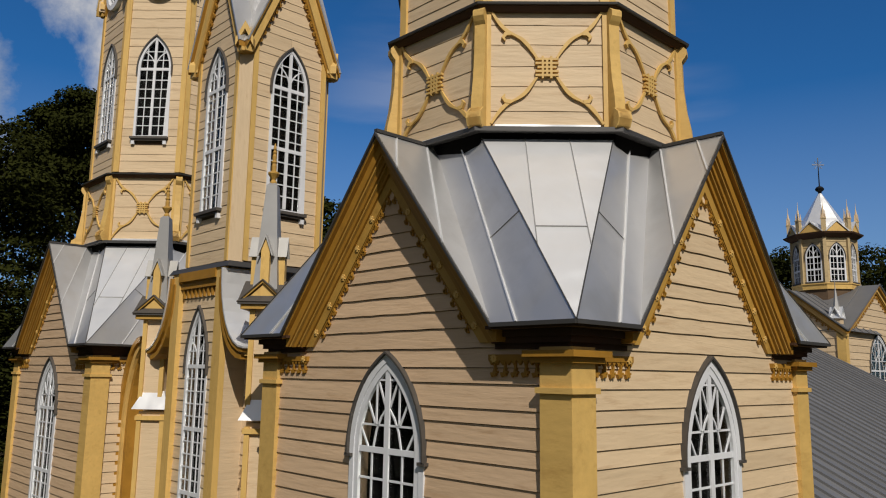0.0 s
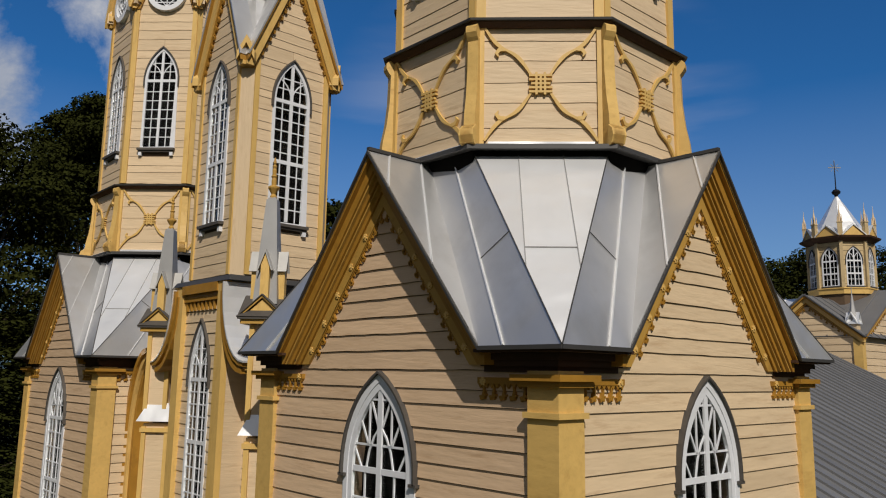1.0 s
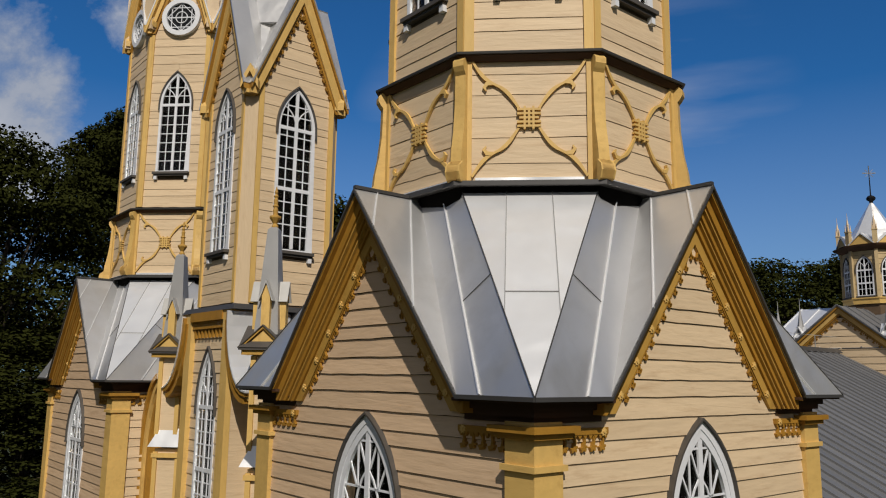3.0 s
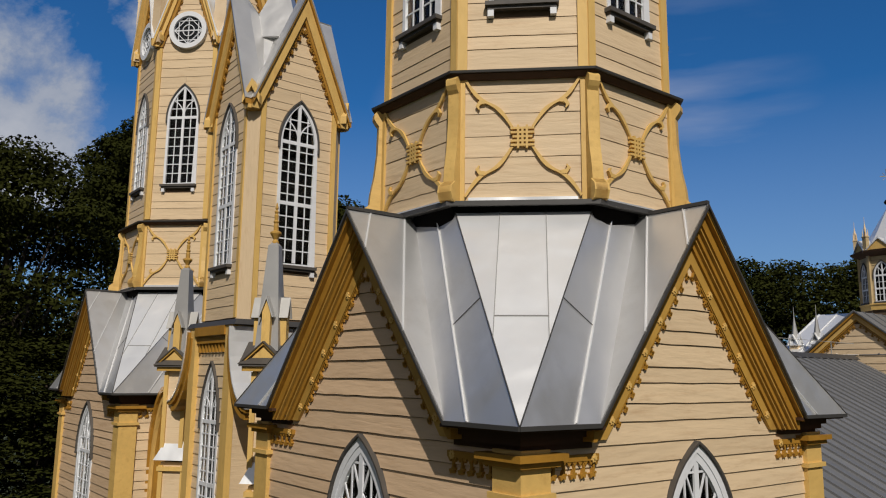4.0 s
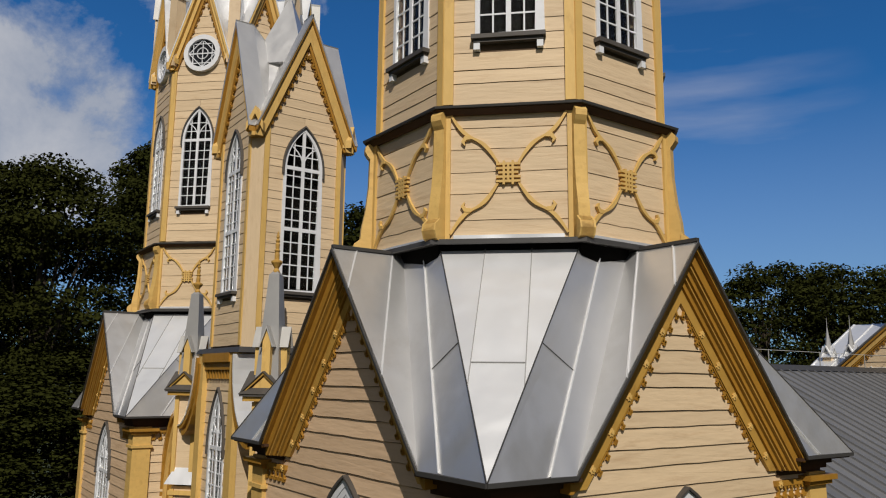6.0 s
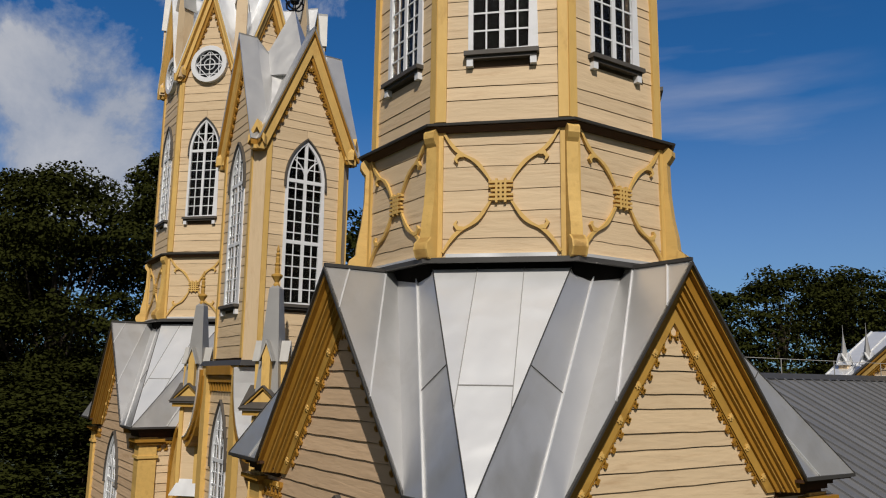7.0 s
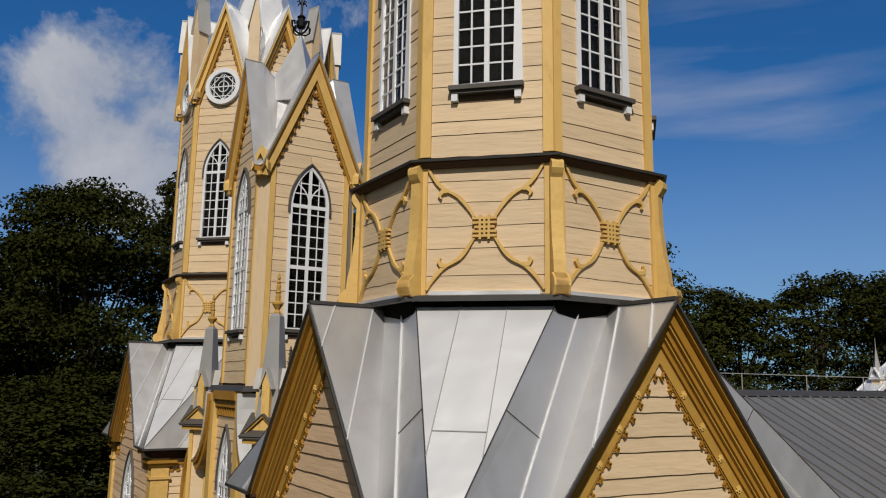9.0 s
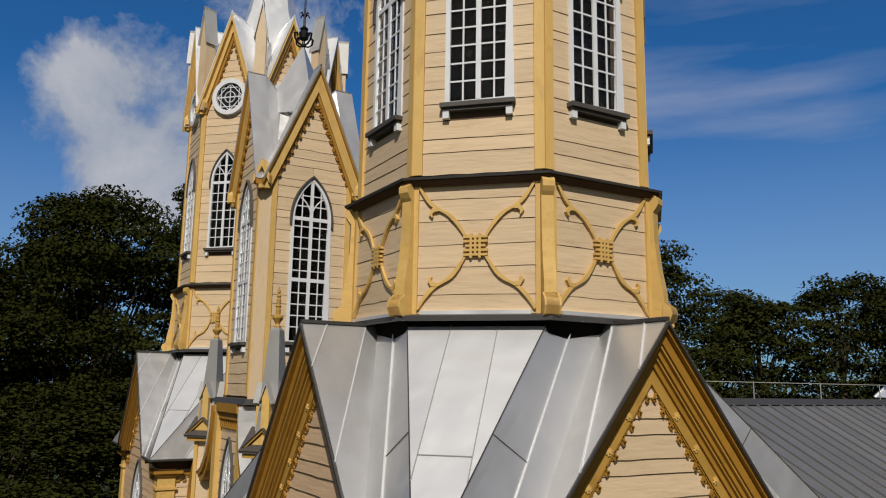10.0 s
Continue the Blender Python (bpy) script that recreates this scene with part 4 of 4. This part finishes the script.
for s in (-1, 1):
    curve = [(s * (0.72 + 0.62 * (1 - math.cos(t * math.pi / 16))), 9.15 - 1.0 * math.sin(t * math.pi / 16)) for t in range(9)]
    for q, (d, r, mt) in enumerate(((0.0, 1.62, OCHRE), (0.07, 1.56, YELLOW), (0.14, 1.60, OCHRE))):
        part("curved_buttress", Geo().strip([(x - s * d * 0.45, y - d * 0.6) for x, y in curve], 0.06, 1.40, r).mesh("curved_buttress", mt), front, FRONT)
    part("curved_tin", Geo().strip([(x + s * 0.035, y + 0.025) for x, y in curve], 0.02, 0.75, 1.635).mesh("curved_tin", TIN), front, FRONT)
    arc = [(s * (1.9 + 0.62 * math.sin(t * math.pi / 16)), 7.0 + 1.35 * math.cos(t * math.pi / 16)) for t in range(9)] + [(s * 2.52, 5.0), (s * 2.52, 0)]
    for d, r, mt in ((0.0, 1.50, OCHRE), (0.08, 1.46, YELLOW), (0.16, 1.42, OCHRE)):
        part("half_arch", Geo().strip([(x - s * d, y - d * 0.5) for x, y in arc], 0.08, 1.2, r).mesh("half_arch", mt), front, FRONT)

# ---- nave ----
NX0, NX1, RY, RZ, SLOPE, SPAN = 1.9, 17.15, 4.41, 9.24, 0.52, 6.6
part("nave_wall", Geo().solid([(NX0, RY - 6, 0), (NX1, RY - 6, 0), (NX1, RY + 6, 0), (NX0, RY + 6, 0)], [(NX0, RY - 6, 5.9), (NX1, RY - 6, 5.9), (NX1, RY + 6, 5.9), (NX0, RY + 6, 5.9)]).mesh("nave_wall", CREAM), nave)
nroof = part("roof", Geo().solid([(NX0, RY - SPAN + 0.1, RZ - SLOPE * SPAN), (NX0, RY + SPAN - 0.1, RZ - SLOPE * SPAN), (NX0, RY, RZ - 0.06)], [(NX1, RY - SPAN + 0.1, RZ - SLOPE * SPAN), (NX1, RY + SPAN - 0.1, RZ - SLOPE * SPAN), (NX1, RY, RZ - 0.06)]).mesh("roof", DARKTIN), nave)
step = 0.36
for k in range(int((NX1 - NX0) / step)):
    x = NX0 + k * step
    for s in (-1, 1):
        g, n = slab([(x, RY, RZ), (x + step, RY, RZ), (x + step, RY + s * SPAN, RZ - SLOPE * SPAN), (x, RY + s * SPAN, RZ - SLOPE * SPAN)], 0.015)
        part("metal_sheet", g.mesh("metal_sheet", NAVETIN), nroof)
        part("seam", seam((x, RY, RZ), (x, RY + s * SPAN, RZ - SLOPE * SPAN), n, 0.03, 0.035).mesh("seam", NAVETIN), nroof)
part("ridge_cap", Geo().solid([(NX0, RY - 0.16, RZ - 0.05), (NX0, RY + 0.16, RZ - 0.05), (NX0, RY, RZ + 0.08)], [(NX1, RY - 0.16, RZ - 0.05), (NX1, RY + 0.16, RZ - 0.05), (NX1, RY, RZ + 0.08)]).mesh("ridge_cap", DARKTIN), nroof)
rod = tagged(new("lightning_conductor"), "thin metal lightning wire on short ridge posts", "lightning conductor")
part("wire", Geo().solid([(NX0, RY - 0.006, RZ + 0.40), (NX0, RY + 0.006, RZ + 0.40), (NX0, RY, RZ + 0.412)], [(NX1, RY - 0.006, RZ + 0.40), (NX1, RY + 0.006, RZ + 0.40), (NX1, RY, RZ + 0.412)]).mesh("wire", GREY), rod)
for k in range(7):
    part("post", Geo().turned([(0.012, RZ), (0.012, RZ + 0.42)], 6, (2.6 + 2.2 * k, RY)).mesh("post", GREY), rod)

# ---- crossing tower ----
def build_crossing():
    c = tagged(new("crossing_tower"), "small cream octagonal lantern tower with crown of pinnacles", "tower")
    c.matrix_basis = Matrix.Translation((20.08, 4.33, 0))

    def arm(wall_at, half, e, zt, deg, run, tin, win):
        """Gabled arm: wall, boards, window, trim and seamed roof; run is how far the ridge goes inward."""
        m = turn(deg) @ WALL
        k = (zt - e) / half
        wall = part("wall", plate(half, 0, lambda u: zt - 0.05 - abs(u) * k, wall_at - 0.14, wall_at - 0.006, win).mesh("wall", TIMBER), c, m)
        clad(wall, boards(5.0, zt - 0.3, 0.195, lambda v: half if v < e - 0.1 else max(0, (zt - 0.2 - v) / k), wall_at, win, 0.02, rng), CREAM)
        # the arm's dark inside, painted as one black sheet
        part("lining", Geo().box(-0.8, 0.8, win[1] - 0.3, win[3] + 0.1, wall_at - 0.5, wall_at - 0.46).mesh("lining", DARK), wall)
        window(c, window_meshes(*win, wall_at, [win[1] + 0.28 * q for q in (1, 2, 3)], (), hood=0.01, lattice=True, bar=0.024, edge=0.06, mull=0.06), m)
        gt = None
        for g, mt in zip(rake(half + 0.1, e - 0.1 * k, zt + 0.04, [(0, 0.05, wall_at + 0.16), (0.05, 0.16, wall_at + 0.09), (0.16, 0.2, wall_at + 0.06)], wall_at - 0.02), (OCHRE, YELLOW, OCHRE)):
            gt = part("gable_board", g.mesh("gable_board", mt), gt or c, m if gt is None else None) if gt is None else (part("gable_board", g.mesh("gable_board", mt), gt), gt)[1]
        for q in (-1, 1):
            part("toothed_trim", pendants(half, e, zt, 0.2, 0.2, 0.06, wall_at + 0.01, wall_at + 0.05, 0.07, q).mesh("toothed_trim", OCHRE), gt)
            count = max(2, int(run / 0.5))
            for n in range(count):
                y0, y1 = -wall_at - 0.18 + run * n / count, -wall_at - 0.18 + run * (n + 1) / count
                g, nn = slab([(0, y0, zt + 0.06), (0, y1, zt + 0.06), (q * (half + 0.14), y1, e - 0.14 * k + 0.06), (q * (half + 0.14), y0, e - 0.14 * k + 0.06)], 0.02)
                part("metal_sheet", g.mesh("metal_sheet", tin), gt, WALL.inverted())
                part("seam", seam((0, y0, zt + 0.06), (q * (half + 0.14), y0, e - 0.14 * k + 0.06), nn, 0.03, 0.03).mesh("seam", tin), gt, WALL.inverted())

    arm(1.42, 2.70, 9.35, 10.80, 0, 1.6, NAVETIN, (0.85, 6.9, 8.2, 9.26))
    arm(2.80, 1.45, 9.35, 10.50, -90, 2.9, NAVETIN, (0.3, 8.0, 8.6, 9.0))
    # this arm gets the paler TIN, which paints in sun reflected off its slope
    arm(2.25, 2.70, 9.35, 10.70, 180, 2.4, TIN, (0.62, 7.1, 8.6, 9.62))
    for x, y in ((-2.62, -1.2), (-2.62, 1.25), (-2.3, 2.1)):
        cp = part("corner_turret", Geo().solid([(x - 0.13, y - 0.13, 8.9), (x + 0.13, y - 0.13, 8.9), (x + 0.13, y + 0.13, 8.9), (x - 0.13, y + 0.13, 8.9)], [(x - 0.13, y - 0.13, 9.75), (x + 0.13, y - 0.13, 9.75), (x + 0.13, y + 0.13, 9.75), (x - 0.13, y + 0.13, 9.75)]).mesh("corner_turret", CREAM), c)
        for k in range(4):
            part("gablet_roof", Geo().strip([(-0.17, 9.66), (0, 9.98), (0.17, 9.66)], 0.025, 0.0, 0.18).mesh("gablet_roof", TIN), cp, Matrix.Translation((x, y, 0)) @ turn(90 * k) @ WALL)
        part("spirelet", Geo().turned([(0.14, 9.75), (0.06, 10.2), (0.012, 10.55), (0.006, 10.85)], 6, (x, y)).mesh("spirelet", SPIRETIN), cp)
    for x, y in ((-2.74, -1.36), (-2.74, 1.36)):
        part("corner_post", Geo().solid([(x - 0.12, y - 0.12, 0), (x + 0.12, y - 0.12, 0), (x + 0.12, y + 0.12, 0), (x - 0.12, y + 0.12, 0)], [(x - 0.12, y - 0.12, 9.3), (x + 0.12, y - 0.12, 9.3), (x + 0.12, y + 0.12, 9.3), (x - 0.12, y + 0.12, 9.3)]).mesh("corner_post", YELLOW), c)
    a = 0.87
    hw = a * SIDE
    lw = (0.25, 10.98, 11.78, 12.22)
    wall_m = plate(hw, 10.4, lambda u: 12.45, a - 0.1, a - 0.005, lw).mesh("drum_wall", TIMBER)
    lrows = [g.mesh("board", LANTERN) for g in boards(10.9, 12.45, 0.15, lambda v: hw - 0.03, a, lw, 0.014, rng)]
    lm = window_meshes(*lw, a, [11.2, 11.38, 11.58], (11.38,), bar=0.015, edge=0.036, mull=0.036)
    for k in range(8):
        m = turn(45 * k) @ WALL
        wall = part("drum_wall", wall_m, c, m)
        clad(wall, lrows, CREAM)
        # black sheet for the lantern's unlit inside
        part("lining", Geo().box(-0.32, 0.32, 10.9, 12.3, a - 0.14, a - 0.11).mesh("lining", DARK), wall)
        window(c, lm, m)
        gb = part("gable_board", Geo().prism([(-0.34, 12.58), (0.34, 12.58), (0, 12.88)], a + 0.02, a + 0.12).mesh("gable_board", YELLOW), c, m)
        part("gable_sheet", Geo().strip([(-0.37, 12.58), (0, 12.92), (0.37, 12.58)], 0.03, 0.4, a + 0.16).mesh("gable_sheet", TIN), gb)
        rc = a / math.cos(math.pi / 8) + 0.03
        post = Geo().box(-0.05, 0.05, 10.9, 12.45, rc - 0.08, rc + 0.03)
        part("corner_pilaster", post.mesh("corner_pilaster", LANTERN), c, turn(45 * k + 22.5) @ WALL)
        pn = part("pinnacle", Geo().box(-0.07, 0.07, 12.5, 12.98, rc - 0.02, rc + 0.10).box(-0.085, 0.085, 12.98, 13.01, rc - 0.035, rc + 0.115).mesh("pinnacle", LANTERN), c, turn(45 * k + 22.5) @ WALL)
        for du, dw in ((-0.055, -0.005), (0.055, -0.005), (-0.055, 0.085), (0.055, 0.085)):
            part("pinnacle_spike", Geo().turned([(0.022, 13.0), (0.018, 13.1), (0.003, 13.24)], 5, (du, -rc - dw)).mesh("pinnacle_spike", CREAM), pn, WALL.inverted())
        part("pinnacle_tip", Geo().turned([(0.05, 13.0), (0.035, 13.2), (0.04, 13.23), (0.010, 13.42), (0.004, 13.62)], 6, (0, -rc - 0.04)).mesh("pinnacle_tip", CREAM), pn, WALL.inverted())
    part("cornice", octagon_ring([(0.82, 12.36), (0.94, 12.40), (1.09, 12.50), (1.11, 12.55), (0.82, 12.59)], SOFFIT, "cornice"), c)
    part("base_ring", octagon_ring([(0.8, 10.74), (0.92, 10.74), (0.93, 10.88), (0.96, 10.90), (0.96, 10.93), (0.82, 10.96)], YELLOW, "base_ring"), c)
    part("lantern_roof", octagon_ring([(0.9, 12.56), (0.56, 13.08), (0.27, 13.62), (0.05, 14.02), (0.0, 14.02), (0.0, 12.56)], TIN, "lantern_roof"), c)
    ball = part("finial", Geo().turned([(0.05, 14.0), (0.06, 14.08), (0.12, 14.12), (0.14, 14.18), (0.10, 14.24), (0.02, 14.28), (0.012, 15.25)], 10).mesh("finial", IRON), c)
    cross = Geo().box(-0.20, 0.20, 14.99, 15.02, -0.01, 0.01).box(-0.012, 0.012, 14.3, 15.25, -0.01, 0.01)
    for q in range(8):
        t = math.pi / 4 * q
        cross.strip([(0.06 * math.cos(t), 15.0 + 0.06 * math.sin(t)), (0.17 * math.cos(t), 15.0 + 0.17 * math.sin(t))], 0.012, -0.01, 0.01)
    part("cross", cross.mesh("cross", GREY), ball, turn(-45) @ WALL)
    return c


build_crossing()

# ---- trees ----
def leaf_mesh(name, height, radius, low, count, seed, size):
    """Crown of single leaf blades on the upper sides of many tufts, with gaps between the tufts."""
    r = np.random.default_rng(seed)
    clumps = 150 if low > 5 else 230
    t = r.random(clumps)
    ang = r.random(clumps) * 2 * np.pi
    prof = np.sin(np.pi * (0.10 + 0.82 * t) ** 0.8) ** 0.7
    bulge = 0.82 + 0.20 * np.sin(ang * 3 + seed) + 0.14 * np.sin(ang * 5 + 9 * t + seed)
    rad = radius * prof * (0.30 + 0.70 * np.sqrt(r.random(clumps))) * bulge
    cen = np.stack([rad * np.cos(ang), rad * np.sin(ang), low + (height - low) * (t + 0.03 * np.sin(ang * 4 + seed))], 1)
    spread = (0.40 + 0.80 * r.random(clumps) ** 1.5) * radius / 5.0
    which = r.choice(clumps, count, p=spread ** 2 / (spread ** 2).sum())
    off = r.normal(size=(count, 3))
    off[:, 2] = np.where(r.random(count) < 0.75, np.abs(off[:, 2]), off[:, 2])
    off /= np.linalg.norm(off, axis=1)[:, None]
    p = cen[which] + off * (spread[which] * (0.45 + 0.65 * r.random(count)))[:, None] * np.array([1.35, 1.35, 0.70])
    p[:, 2] -= 0.12 * ((p[:, :2] - cen[which][:, :2]) ** 2).sum(1)
    face = off * 0.7 + np.array([0, 0, 0.5]) + 0.55 * r.normal(size=(count, 3))
    d = np.cross(face, r.normal(size=(count, 3)))
    d /= np.linalg.norm(d, axis=1)[:, None]
    e = np.cross(face, d)
    e /= np.linalg.norm(e, axis=1)[:, None]
    s = (size * (0.6 + 0.8 * r.random(count)))[:, None]
    v = np.stack([p - d * s * 0.5, p + e * s * 0.32, p + d * s * 0.5, p - e * s * 0.32], 1).reshape(-1, 3)
    m = bpy.data.meshes.new(name)
    m.vertices.add(len(v))
    m.vertices.foreach_set("co", v.ravel())
    m.loops.add(count * 4)
    m.loops.foreach_set("vertex_index", np.arange(count * 4, dtype=np.int32))
    m.polygons.add(count)
    m.polygons.foreach_set("loop_start", np.arange(0, count * 4, 4, dtype=np.int32))
    m.update()
    m.materials.append(LEAF)
    return m, cen


def trunk_mesh(height, cen, seed):
    r = random.Random(seed)
    g = Geo()
    g.turned([(0.55, 0), (0.42, 0.8), (0.36, 3), (0.28, height * 0.45), (0.14, height * 0.7), (0.03, height * 0.95)], 9)
    for i in range(0, len(cen), 5):
        c = Vector(cen[i])
        a = Vector((0, 0, max(2.0, c.z * 0.62)))
        side = (c - a).cross(Vector((0, 0, 1)))
        if side.length < 0.1:
            continue
        side.normalize()
        up = side.cross((c - a).normalized())
        k = 0.10
        ring = [side * k, up * k, -side * k, -up * k]
        g.solid([a + x for x in ring], [c + x * 0.15 for x in ring])
    return g.mesh("trunk", BARK)


HEIGHTS = (19.5, 17.0, 18.0, 17.0, 17.0)
kinds = []
for leaves, size in ((60000, 0.15), (26000, 0.26), (7000, 0.60)):
    row = []
    for q, (hh, rr, ll) in enumerate(zip(HEIGHTS, (6.0, 5.2, 5.6, 5.0, 3.8), (2.0, 1.8, 1.5, 9.6, 12.6))):
        lm, cen = leaf_mesh("crown", hh, rr, ll, leaves, 11 + q, size)
        row.append((trunk_mesh(hh, cen, q), lm))
    kinds.append(row)
r = random.Random(9)
spots = []
# trees below az -15 and past 90 stand unseen, added to darken roof reflections
for az, dist, tall in ((-9, 29, 12.4), (-2, 29, 13.3), (8.0, 28.5, 15.4), (17.0, 39, 20.2), (-12, 26, 9.0), (-4, 25.5, 9.2), (4, 26, 9.0), (11, 27, 9.2), (17, 36, 10.2), (26.5, 46, 19), (31, 46, 18.3), (39, 52, 17.5), (46, 50, 18.0), (53, 60, 15.8), (58, 62, 17), (63, 60, 16.2), (68, 63, 17), (74, 60, 16), (80, 66, 17), (88, 62, 15), (-20, 31, 21), (50, 68, 17), (61, 72, 18), (66, 74, 18), (72, 74, 18.5), (5, 46, 17), (-6, 48, 17), (16, 52, 19), (100, 55, 16), (112, 58, 18), (124, 54, 17), (136, 57, 19), (148, 55, 17), (160, 58, 18), (172, 56, 18), (184, 58, 17), (196, 55, 19), (208, 58, 17), (220, 56, 18), (232, 54, 18), (244, 57, 17), (256, 52, 19), (268, 55, 18), (280, 50, 17), (292, 54, 19), (304, 48, 18), (316, 50, 18), (-33, 27, 23), (-47, 28, 21), (-62, 30, 21), (97, 31, 19), (109, 28, 21), (122, 30, 21), (135, 33, 20)):
    x, y = -5.4 + dist * math.sin(radians(az)), -5.8 + dist * math.cos(radians(az))
    kind = (3, 3, 3, 4)[len(spots)] if len(spots) < 4 else len(spots) % 3
    tr, cr = kinds[2 if az > 90 or az < -25 else 0 if dist < 41 else 1][kind]
    t = tagged(new("tree"), "tall broad-leaved tree with dense dark green crown", "tree", "trees round the churchyard")
    wide = r.uniform(0.92, 1.12)
    t.matrix_basis = Matrix.Translation((x, y, 0)) @ turn(r.uniform(0, 360)) @ Matrix.Diagonal((wide, wide, tall / HEIGHTS[kind], 1))
    part("trunk", tr, t)
    part("crown", cr, t)
    spots.append(t)
